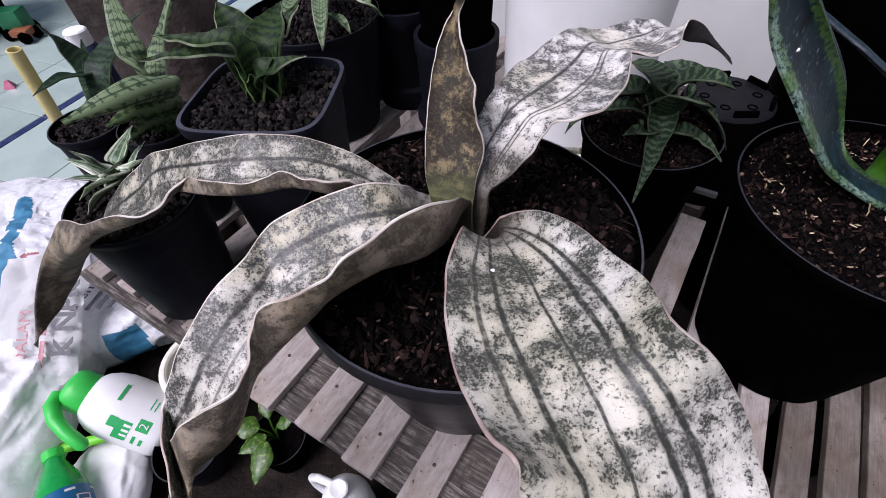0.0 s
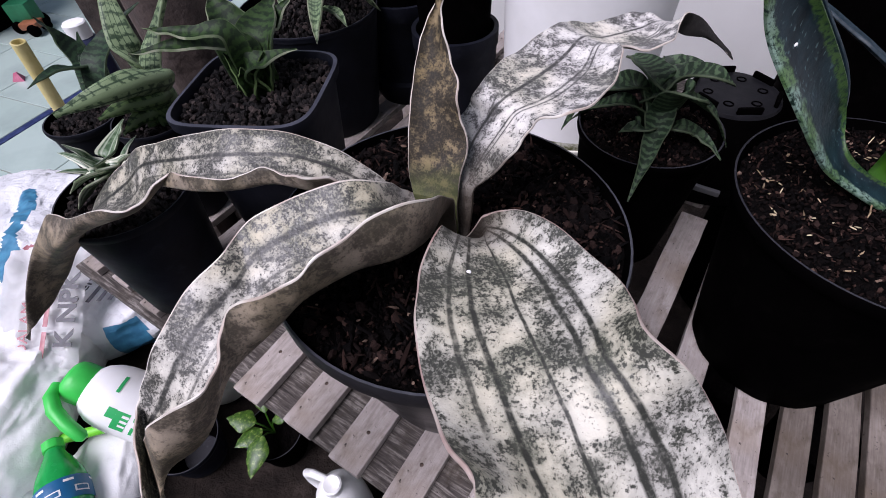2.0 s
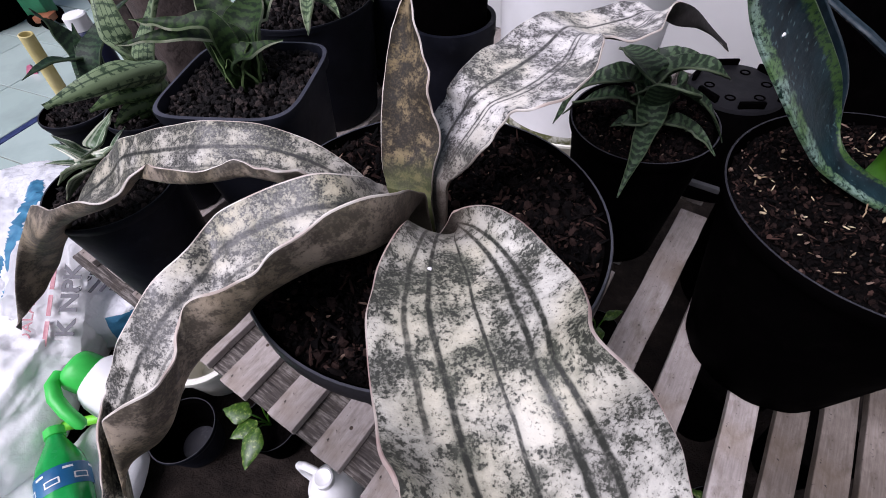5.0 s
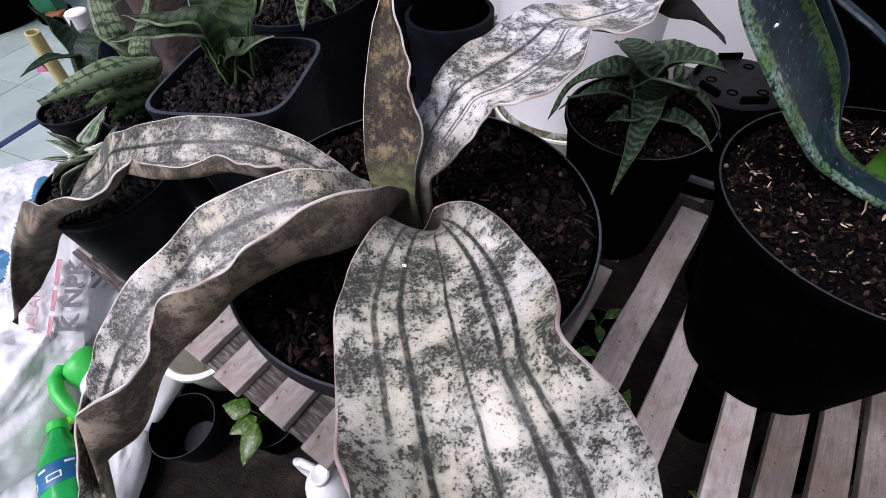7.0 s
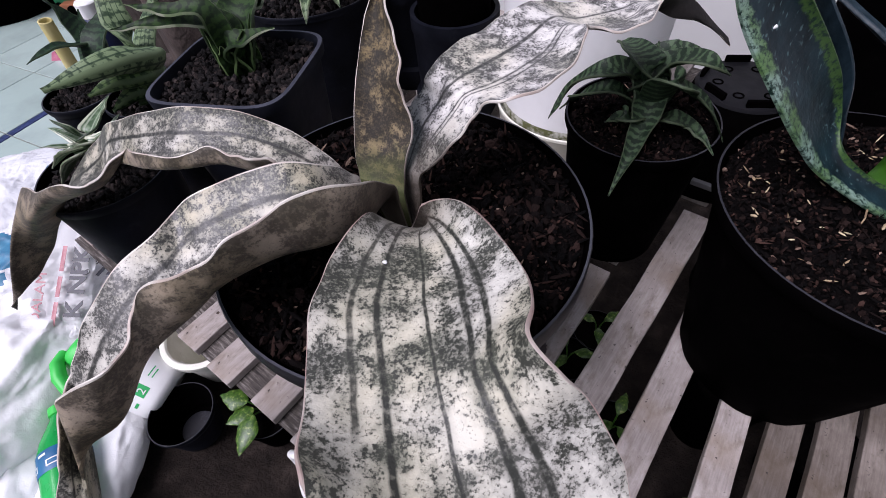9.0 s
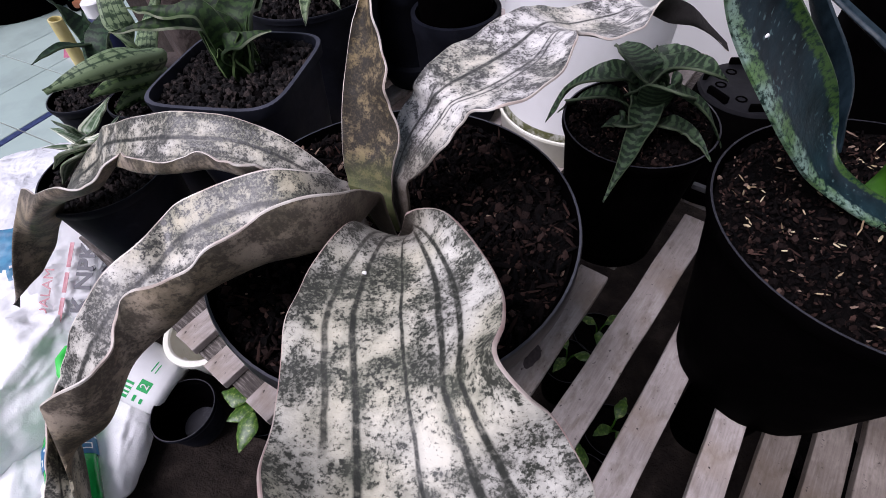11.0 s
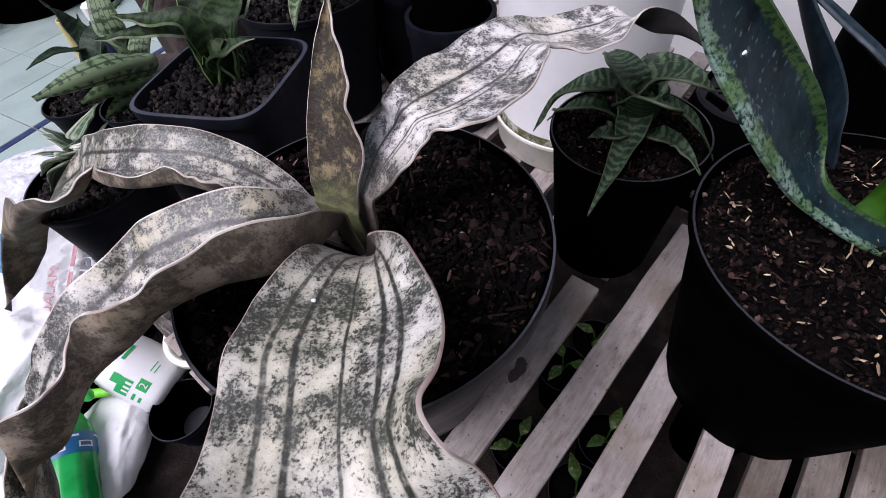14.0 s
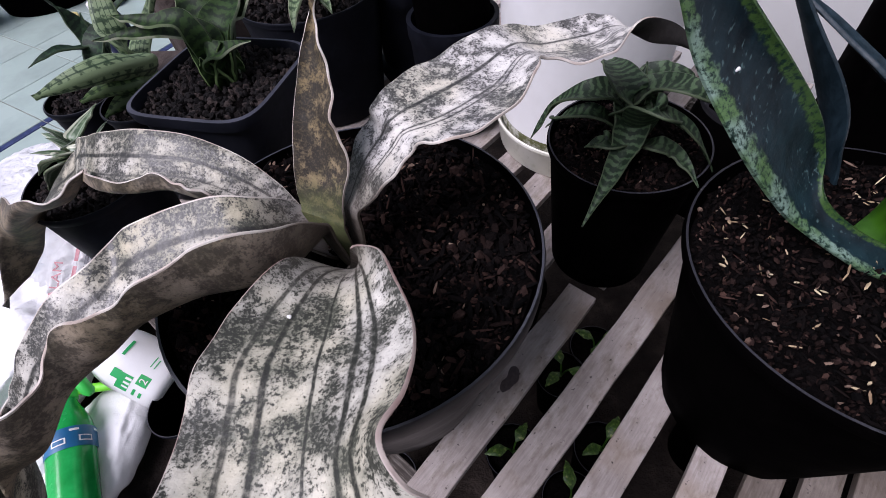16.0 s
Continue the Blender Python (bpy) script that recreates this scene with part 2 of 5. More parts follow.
def mat_plastic(name, lo, hi, rough, spec=0.5, dust=None):
    m = Mat(name, rough, spec=spec)
    col = m.ramp(m.noise(18, 4.0, 0.6), (0.35, lo), (0.68, hi))
    if dust:
        col = m.mix(m.ramp(m.noise(55, 5.0, 0.7), (0.56, (0, 0, 0)), (0.75, (0.6, 0.6, 0.6))), col, dust)
    return m.done(col, m.noise(130, 3.0), 0.0008, 0.25, m.ramp(m.noise(26, 3.0), (0.3, (rough,) * 3), (0.7, (min(1, rough + 0.18),) * 3)))


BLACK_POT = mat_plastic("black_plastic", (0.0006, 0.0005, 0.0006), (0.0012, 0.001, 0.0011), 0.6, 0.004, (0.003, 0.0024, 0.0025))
MATT_BLACK = mat_plastic("matt_black_plastic", (0.003, 0.003, 0.004), (0.007, 0.007, 0.009), 0.5, 0.16, (0.014, 0.0135, 0.015))
# the RIM plastics are paler than the bodies, painting light caught by top edges
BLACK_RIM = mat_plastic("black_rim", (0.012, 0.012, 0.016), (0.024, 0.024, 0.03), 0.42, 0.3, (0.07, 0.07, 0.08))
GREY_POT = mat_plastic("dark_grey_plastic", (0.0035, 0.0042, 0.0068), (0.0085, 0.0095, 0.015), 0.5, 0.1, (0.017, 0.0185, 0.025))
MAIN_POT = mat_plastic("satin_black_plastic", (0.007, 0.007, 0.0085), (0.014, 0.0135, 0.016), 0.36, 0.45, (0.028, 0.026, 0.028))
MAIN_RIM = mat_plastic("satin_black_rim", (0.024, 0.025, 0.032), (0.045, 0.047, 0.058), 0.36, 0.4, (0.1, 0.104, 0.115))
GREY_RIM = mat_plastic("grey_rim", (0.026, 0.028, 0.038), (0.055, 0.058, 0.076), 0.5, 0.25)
WHITE_PLASTIC = mat_plastic("white_plastic", (0.74, 0.74, 0.73), (0.8, 0.8, 0.8), 0.4, 0.5)
CREAM_PLASTIC = mat_plastic("cream_plastic", (0.62, 0.61, 0.52), (0.74, 0.73, 0.66), 0.5, 0.4, (0.42, 0.42, 0.3))
GREEN_PLASTIC = mat_plastic("green_plastic", (0.03, 0.46, 0.06), (0.05, 0.56, 0.09), 0.35)
LABEL_GREEN = mat_plastic("label_green", (0.02, 0.34, 0.09), (0.03, 0.4, 0.12), 0.4)
LABEL_BLUE = mat_plastic("label_blue", (0.008, 0.09, 0.22), (0.015, 0.15, 0.3), 0.35)
BOTTLE_GREEN = mat_plastic("bottle_green", (0.006, 0.26, 0.045), (0.02, 0.4, 0.09), 0.12)
m = Mat("mossy_dirt", 0.9)
MOSS = m.done(m.ramp(m.noise(60, 4.0, 0.7), (0.42, (0.42, 0.42, 0.36)), (0.58, (0.09, 0.095, 0.035))), m.noise(300), 0.002, 0.8)
YELLOW_POST = mat_plastic("yellow_plastic", (0.5, 0.42, 0.16), (0.62, 0.54, 0.26), 0.55)

m = Mat("white_wall_paint", 0.7)
WALL = m.done(m.ramp(m.noise(3.0, 4.0), (0.3, (0.7, 0.7, 0.69)), (0.7, (0.79, 0.79, 0.78))), m.noise(160, 4.0), 0.001, 0.3)
m = Mat("potting_mix", 0.95, spec=0.06)
SOIL = m.done(m.ramp(m.noise(160, 5.0, 0.7), (0.35, (0.0006, 0.0005, 0.0005)), (0.58, (0.003, 0.002, 0.002)), (0.8, (0.014, 0.0085, 0.008))), m.noise(220, 5.0, 0.7), 0.006, 1.0)
m = Mat("bark_bits", 0.9, spec=0.08)
BARK = m.done(m.ramp(m.island(), (0.0, (0.0007, 0.0006, 0.0007)), (0.5, (0.003, 0.002, 0.002)), (0.82, (0.012, 0.0065, 0.0055)), (0.965, (0.055, 0.03, 0.024)), (1.0, (0.24, 0.17, 0.13))), m.noise(500), 0.001, 0.5)
m = Mat("dark_bark_lumps", 0.9, spec=0.08)
BARK_DARK = m.done(m.ramp(m.island(), (0.0, (0.0008, 0.0006, 0.0007)), (0.6, (0.0045, 0.0029, 0.0028)), (1.0, (0.03, 0.0175, 0.015))), m.noise(420, 4.0), 0.002, 0.8)
m = Mat("straw_husk", 0.8)
STRAW = m.done(m.ramp(m.island(), (0.0, (0.16, 0.1, 0.055)), (0.6, (0.34, 0.25, 0.15)), (1.0, (0.55, 0.46, 0.3))))
m = Mat("lava_gravel", 0.9, spec=0.2)
GRAVEL = m.done(m.ramp(m.island(), (0.0, (0.0028, 0.0024, 0.0026)), (0.6, (0.0115, 0.0095, 0.0095)), (1.0, (0.046, 0.035, 0.032))), m.noise(520, 4.0, 0.7), 0.0025, 0.9)


def mat_wood(name, lo, mid, hi, along, blotchy=0.55):
    m = Mat(name, 0.75, spec=0.25)
    grain = m.noise(26, 5.0, 0.65, along, 0.4)
    patch = m.noise(17, 5.0, 0.6)
    val = m.math("ADD", m.math("MULTIPLY", grain, 1 - blotchy), m.math("MULTIPLY", patch, blotchy))
    col = m.ramp(val, (0.34, lo), (0.5, mid), (0.66, hi))
    col = m.mix(m.ramp(m.noise(34, 4.0, 0.65, (1, 2.2, 1)), (0.5, (0, 0, 0)), (0.7, (0.8, 0.8, 0.8))), col, (mid[0] * 0.5, mid[1] * 0.48, mid[2] * 0.42))
    col = m.mix(m.ramp(m.noise(11, 4.0, 0.6), (0.52, (0, 0, 0)), (0.7, (0.55, 0.55, 0.55))), col, (mid[0] * 0.62, mid[1] * 0.52, mid[2] * 0.38))
    col = m.mix(m.math("MULTIPLY", m.rand(), 0.25), col, tuple(c * 0.6 for c in lo))
    col = m.mix(m.ramp(m.noise(170, 4.0, 0.65), (0.64, (0, 0, 0)), (0.69, (0.9, 0.9, 0.9))), col, (0.03, 0.024, 0.022))
    return m.done(col, m.math("ADD", grain, m.math("MULTIPLY", m.noise(500, 2.0), 0.4)), 0.0014, 0.5)


# browner wood, also darkened in colour for the shade at the bench's right
SLAT_SHADED_BROWN = mat_wood("browned_shaded_slat", (0.075, 0.06, 0.05), (0.15, 0.125, 0.107), (0.25, 0.215, 0.19), (1.0, 16, 16), 0.68)
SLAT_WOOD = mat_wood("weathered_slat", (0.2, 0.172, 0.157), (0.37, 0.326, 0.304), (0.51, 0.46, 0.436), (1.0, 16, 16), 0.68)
PLANK_WOOD = mat_wood("grey_rough_plank", (0.02, 0.017, 0.016), (0.1, 0.086, 0.078), (0.36, 0.33, 0.3), (14, 1.2, 14), 0.25)
m = Mat("damp_wood", 0.6)
STAIN = m.done(m.ramp(m.noise(260, 3.0), (0.3, (0.022, 0.015, 0.015)), (0.7, (0.055, 0.04, 0.04))))
m = Mat("rusty_nail", 0.6, 0.4)
NAIL = m.done(m.ramp(m.noise(300), (0.3, (0.03, 0.022, 0.018)), (0.7, (0.12, 0.08, 0.06))))
m = Mat("bare_earth", 0.95, spec=0.1)
EARTH = m.done(m.ramp(m.noise(16, 6.0, 0.65), (0.3, (0.007, 0.0055, 0.005)), (0.55, (0.021, 0.016, 0.0135)), (0.8, (0.055, 0.043, 0.037))), m.noise(60, 6.0, 0.7), 0.012, 1.0)
m = Mat("pale_tile", 0.22)
TILE = m.done(m.mix(m.ramp(m.noise(4, 5.0, 0.6), (0.45, (0, 0, 0)), (0.75, (0.7, 0.7, 0.7))), m.mix(m.rand(), (0.36, 0.45, 0.41), (0.4, 0.485, 0.445)), (0.25, 0.31, 0.285)), m.noise(9, 3.0), 0.0008, 0.2)
m = Mat("grout", 0.9)
GROUT = m.done(m.ramp(m.noise(30, 4.0), (0.3, (0.14, 0.15, 0.13)), (0.7, (0.26, 0.27, 0.24))))
m = Mat("blue_border_tile", 0.3)
BORDER = m.done(m.ramp(m.noise(110, 3.0), (0.42, (0.015, 0.022, 0.075)), (0.6, (0.04, 0.055, 0.14))))


def mat_sack(name, colour, strength=0.9):
    m = Mat(name, 0.5)
    weave = m.n.new("ShaderNodeTexChecker")
    weave.inputs["Scale"].default_value = 420
    m.l.new(m.co.outputs["Object"], weave.inputs[0])
    col = m.mix(m.ramp(m.noise(9, 4.0), (0.45, (0, 0, 0)), (0.75, (0.5, 0.5, 0.5))), colour, tuple(c * 0.72 for c in colour))
    crease = m.math("ABSOLUTE", m.math("SUBTRACT", m.noise(9, 3.0, 0.5, warp=0.3), 0.5))
    small = m.math("ABSOLUTE", m.math("SUBTRACT", m.noise(34, 5.0, 0.6, warp=0.2), 0.5))
    relief = m.math("ADD", m.math("MULTIPLY", crease, 1.6), m.math("ADD", m.math("MULTIPLY", small, 0.6), m.math("MULTIPLY", weave.outputs["Fac"], 0.02)))
    return m.done(col, relief, 0.014, strength)


SACK = mat_sack("woven_white", (0.76, 0.765, 0.79))
SACK_CLEAN = mat_sack("white_sheet", (0.86, 0.86, 0.86), 0.3)
m = Mat("blue_print", 0.5)
PRINT_BLUE = m.done(m.ramp(m.noise(50, 4.0), (0.35, (0.03, 0.14, 0.25)), (0.7, (0.06, 0.24, 0.38))))
m = Mat("red_print", 0.5)
PRINT_RED = m.done(m.ramp(m.noise(70, 4.0), (0.35, (0.3, 0.09, 0.11)), (0.7, (0.5, 0.25, 0.27))))
m = Mat("black_print", 0.5)
PRINT_BLACK = m.done(m.ramp(m.noise(90, 4.0), (0.3, (0.02, 0.02, 0.025)), (0.7, (0.06, 0.06, 0.075))))
m = Mat("brown_bark_post", 0.9)
POST = m.done(m.ramp(m.noise(14, 5.0, 0.65), (0.3, (0.018, 0.012, 0.01)), (0.7, (0.075, 0.054, 0.046))), m.noise(30, 5.0), 0.01, 0.8)
m = Mat("pink_plastic", 0.5)
PINK = m.done(m.ramp(m.noise(40, 3.0), (0.3, (0.4, 0.06, 0.14)), (0.7, (0.55, 0.2, 0.28))))


# ---- building blocks ----
def thing(name, loc, label, category, group="", kind=""):
    ob = new(name)
    ob.location = loc
    ob.empty_display_size = 0.03
    return tagged(ob, label, category, group, kind)


def mesh_of(name, bm, mats, smooth=True):
    me = bpy.data.meshes.new(name)
    bm.normal_update()
    bm.to_mesh(me)
    bm.free()
    for k in mats if isinstance(mats, (list, tuple)) else [mats]:
        me.materials.append(k)
    if smooth:
        me.polygons.foreach_set("use_smooth", [True] * len(me.polygons))
        me.set_sharp_from_angle(angle=radians(42))
    return me


def part(name, bm, mats, parent=None, label="", smooth=True):
    ob = new(name, mesh_of(name, bm, mats, smooth))
    if parent is not None:
        ob.parent = parent
    return tagged(ob, label)


def lathe(profile, n=56, squash=None, caps=True):
    """A turned body from (radius, height) pairs; squash(angle) scales the radius."""
    bm = bmesh.new()
    rings = []
    for r, z in profile:
        ring = []
        for k in range(n):
            a = 2 * math.pi * k / n
            s = squash(a) if squash else 1.0
            ring.append(bm.verts.new((r * s * math.cos(a), r * s * math.sin(a), z)))
        rings.append(ring)
    for a, b in zip(rings, rings[1:]):
        for k in range(n):
            bm.faces.new((a[k], a[(k + 1) % n], b[(k + 1) % n], b[k]))
    if caps:
        bm.faces.new(rings[0][::-1])
        bm.faces.new(rings[-1])
    return bm


def rounded_box(sx, sy, sz, bevel=0.002, seg=2):
    bm = bmesh.new()
    bmesh.ops.create_cube(bm, size=1.0, matrix=Matrix.Diagonal((sx, sy, sz, 1)))
    bmesh.ops.bevel(bm, geom=bm.edges[:], offset=bevel, segments=seg, affect="EDGES", profile=0.6)
    return bm


def tube(points, radii, n=12, cap=True):
    """A round tube along points."""
    bm = bmesh.new()
    pts = [Vector(p) for p in points]
    rings = []
    for k, p in enumerate(pts):
        t = (pts[min(k + 1, len(pts) - 1)] - pts[max(k - 1, 0)]).normalized()
        x = t.orthogonal().normalized() if not rings else (x - t * x.dot(t)).normalized()
        y = t.cross(x)
        r = radii[k] if isinstance(radii, (list, tuple)) else radii
        rings.append([bm.verts.new(p + (x * math.cos(a) + y * math.sin(a)) * r) for a in (2 * math.pi * j / n for j in range(n))])
    for a, b in zip(rings, rings[1:]):
        for k in range(n):
            bm.faces.new((a[k], a[(k + 1) % n], b[(k + 1) % n], b[k]))
    if cap:
        bm.faces.new(rings[0][::-1]), bm.faces.new(rings[-1])
    return bm


def spline(rows, n):
    """Catmull-Rom through the rows (arrays), n samples."""
    P = np.array(rows, float)
    P = np.concatenate([[2 * P[0] - P[1]], P, [2 * P[-1] - P[-2]]])
    out = []
    for s in np.linspace(0, len(P) - 3 - 1e-6, n):
        i = int(s)
        t = s - i
        a, b, c, d = P[i:i + 4]
        out.append(0.5 * ((2 * b) + (c - a) * t + (2 * a - 5 * b + 4 * c - d) * t * t + (3 * b - a - 3 * c + d) * t ** 3))
    return np.array(out)


def outline(one, mid, other, foot, n=44, share=0.55):
    """Rows of (one margin, midrib, other margin) along three free curves, led down to the foot of the leaf."""
    S = np.stack([spline(k, n) for k in (one, mid, other)], axis=1)
    f = np.array(foot, float)
    low = np.stack([f + (S[0, k] - S[0, 1]) * share for k in range(3)])
    lead = [low + (S[0] - low) * s - np.array([0, 0, 0.006 * math.sin(s * math.pi)]) for s in (0.0, 0.2, 0.4, 0.6, 0.8)]
    return np.concatenate([lead, S])


def leaf(name, cage, parent, mats, label="", ruffle=0.0015, waves=9.0, thick=0.0022, rows=72, cols=15, seed=0.0, flip=False, margin=0.03, lip=0.32):
    """A leaf blade with thickness: a spline sheet through rows of (one margin, midrib, other margin), ruffled along its margins.
    mats: upper face, lower face, margin."""
    base = np.array(parent.location)
    P = spline(np.array(cage, float) - base, rows)
    us = np.concatenate([[-1, -1 + margin], np.linspace(-1 + margin, 1 - margin, cols)[1:-1], [1 - margin, 1]])
    S = np.zeros((rows, len(us), 3))
    for j, q in enumerate(us):
        S[:, j] = P[:, 0] * q * (q - 1) / 2 + P[:, 1] * (1 - q * q) + P[:, 2] * q * (q + 1) / 2
    du = np.gradient(S, axis=1)
    dv = np.gradient(S, axis=0)
    N = np.cross(du, dv)
    N /= np.linalg.norm(N, axis=2, keepdims=True) + 1e-9
    if flip:
        N = -N
    vs = np.linspace(0, 1, rows)
    length = np.concatenate([[0], np.cumsum(np.linalg.norm(np.diff(P[:, 1], axis=0), axis=1))])
    for j, q in enumerate(us):
        w = ruffle * abs(q) ** 3 * np.sin(vs * waves * 6.28 + seed + (1.7 if q > 0 else 0) + 1.5 * np.sin(vs * 7 + seed)) * np.minimum(1, vs * 6)
        S[:, j] += N[:, j] * w[:, None]
    bm = bmesh.new()
    uvl = bm.loops.layers.uv.new("UVMap")
    top = [[None] * len(us) for _ in range(rows)]
    bot = [[None] * len(us) for _ in range(rows)]
    for i in range(rows):
        for j, q in enumerate(us):
            h = thick * (0.5 if abs(q) < 0.999 else lip) if thick < 0.006 else thick * 0.5 * max(0.06, (1 - q * q) ** 0.5)
            h *= max(0.25, 1 - vs[i] ** 7)
            top[i][j] = bm.verts.new(S[i, j] + N[i, j] * h)
            bot[i][j] = bm.verts.new(S[i, j] - N[i, j] * h)

    def face(vv, uvs, mi):
        f = bm.faces.new(vv)
        f.material_index = mi
        for lp, q in zip(f.loops, uvs):
            lp[uvl].uv = q
    for i in range(rows - 1):
        for j in range(len(us) - 1):
            q = [(us[j], length[i]), (us[j + 1], length[i]), (us[j + 1], length[i + 1]), (us[j], length[i + 1])]
            edge = j == 0 or j == len(us) - 2
            a, b = (top[i][j], top[i][j + 1], top[i + 1][j + 1], top[i + 1][j]), (bot[i][j], bot[i + 1][j], bot[i + 1][j + 1], bot[i][j + 1])
            qa, qb = q, [q[0], q[3], q[2], q[1]]
            if flip:
                a, qa, b, qb = a[::-1], qa[::-1], b[::-1], qb[::-1]
            face(a, qa, 2 if edge else 0)
            face(b, qb, 2 if edge else 1)
        for j in (0, len(us) - 1):
            k = (top[i][j], top[i + 1][j], bot[i + 1][j], bot[i][j])
            if (j == 0) == flip:
                k = k[::-1]
            face(k, [(us[j], length[i])] * 4, 2)
    face([top[0][j] for j in range(len(us))][::-1] + [bot[0][j] for j in range(len(us))], [(0, 0)] * (2 * len(us)), 1)
    face([top[-1][j] for j in range(len(us))] + [bot[-1][j] for j in range(len(us))][::-1], [(0, length[-1])] * (2 * len(us)), 1)
    return part(name, bm, mats, parent, label)


def blade(origin, azimuth, length, width, rise, droop, fold=0.35, twist=0.0, n=7, base_width=0.55, taper=1.0):
    """The cage of a simple lance-shaped leaf that rises from origin and bends over."""
    o = np.array(origin, float)
    out = np.array([math.cos(radians(azimuth)), math.sin(radians(azimuth)), 0.0])
    side = np.array([-out[1], out[0], 0.0])
    rows, p, ang = [], o.copy(), radians(rise)
    for k in range(n):
        s = k / (n - 1)
        w = width / 2 * (base_width + (1 - base_width) * math.sin(min(1, s * 2.2) * math.pi / 2)) * max(0.02, (1 - s ** (2.2 * taper)))
        tang = out * math.cos(ang) + np.array([0, 0, 1.0]) * math.sin(ang)
        up = np.cross(tang, side) * -1
        tw = radians(twist) * s
        sd = side * math.cos(tw) + up * math.sin(tw)
        lift = up * w * fold
        rows.append((tuple(p + sd * w + lift), tuple(p), tuple(p - sd * w + lift)))
        p = p + tang * length / (n - 1)
        ang -= radians(droop) / (n - 1)
    return rows


def ribbon(points, width, fold=0.4, n=8, tip=1.9, lean=0.25):
    """The cage of a lance-shaped leaf along a midrib through the points."""
    P = spline(points, n)
    T = np.gradient(P, axis=0)
    rows = []
    for k in range(n):
        s = k / (n - 1)
        t = T[k] / (np.linalg.norm(T[k]) + 1e-9)
        side = np.cross(t, [0.0, lean, 1.0])
        side /= np.linalg.norm(side) + 1e-9
        up = np.cross(side, t)
        w = width / 2 * (0.62 + 0.38 * math.sin(min(1, s * 2.4) * math.pi / 2)) * max(0.03, 1 - s ** tip)
        rows.append((tuple(P[k] - side * w + up * w * fold), tuple(P[k]), tuple(P[k] + side * w + up * w * fold)))
    return rows


def stones(count, area, size, seed, flat=0.75):
    """Rough stones scattered by area(rng) -> (x, y, z), joined."""
    rng = random.Random(seed)
    bm = bmesh.new()
    for _ in range(count):
        x, y, z = area(rng)
        s = size * rng.uniform(0.55, 1.35)
        m = Matrix.LocRotScale((x, y, z), Euler((rng.uniform(0, 6), rng.uniform(0, 6), rng.uniform(0, 6))), (s, s * rng.uniform(0.7, 1), s * flat * rng.uniform(0.7, 1.1)))
        geo = bmesh.ops.create_icosphere(bm, subdivisions=1, radius=0.5, matrix=m)
        for w in geo["verts"]:
            w.co += Vector((rng.gauss(0, 1), rng.gauss(0, 1), rng.gauss(0, 1))) * s * 0.07
    return bm


def chips(count, area, length, seed, slim=0.3, tilt=0.5):
    """Flat shreds scattered by area(rng), joined."""
    rng = random.Random(seed)
    verts, faces = [], []
    for _ in range(count):
        x, y, z = area(rng)
        a, b = length * rng.uniform(0.4, 1.3), length * slim * rng.uniform(0.5, 1.3)
        m = Matrix.LocRotScale((x, y, z), Euler((rng.gauss(0, tilt), rng.gauss(0, tilt), rng.uniform(0, 6.3))), None)
        k = len(verts)
        t = b * 0.35
        for p in ((-a / 2, 0, 0), (-a * 0.2, -b / 2, 0), (a * 0.3, -b * 0.4, t * 0.4), (a / 2, 0, 0), (a * 0.25, b / 2, 0), (-a * 0.25, b * 0.45, t * 0.3), (0, 0, t), (0, 0, -t)):
            verts.append(m @ Vector(p))
        for q in range(6):
            faces.append((k + q, k + (q + 1) % 6, k + 6))
            faces.append((k + (q + 1) % 6, k + q, k + 7))
    bm = bmesh.new()
    vs = [bm.verts.new(p) for p in verts]
    for f in faces:
        bm.faces.new([vs[q] for q in f])
    return bm


def soil_disc(r, rough=0.004, seed=1.0, dome=0.0, shape=None):
    bm = bmesh.new()
    rings, n = 22, 72
    grid = []
    for i in range(rings + 1):
        row = []
        for k in range(n):
            a = 2 * math.pi * k / n
            q = r * i / rings * (shape(a) if shape else 1)
            x, y = q * math.cos(a), q * math.sin(a)
            z = rough * (noise.noise((x * 45, y * 45, seed)) + 0.6 * noise.noise((x * 130, y * 130, seed + 5))) + dome * (1 - (i / rings) ** 2)
            row.append(bm.verts.new((x, y, z)))
        grid.append(row)
    for a, b in zip(grid, grid[1:]):
        for k in range(n):
            bm.faces.new((a[k], b[k], b[(k + 1) % n], a[(k + 1) % n]))
    bmesh.ops.remove_doubles(bm, verts=grid[0], dist=1e-6)
    return bm


def on_disc(r, z, dome=0.0):
    def f(rng):
        q, a = r * math.sqrt(rng.random()), rng.uniform(0, 6.2832)
        return q * math.cos(a), q * math.sin(a), z + dome * (1 - (q / r) ** 2) + rng.uniform(-0.001, 0.003)
    return f


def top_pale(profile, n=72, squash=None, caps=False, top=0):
    """A turned wall: its top edge takes material 0, its outside 1, its inside 2. Callers paint the lip's highlight with
    a paler 0, the shade inside with a dark 2.
    """
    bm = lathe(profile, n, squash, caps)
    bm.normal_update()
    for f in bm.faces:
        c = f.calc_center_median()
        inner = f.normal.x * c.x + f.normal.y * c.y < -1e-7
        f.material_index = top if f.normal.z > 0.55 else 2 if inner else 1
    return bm


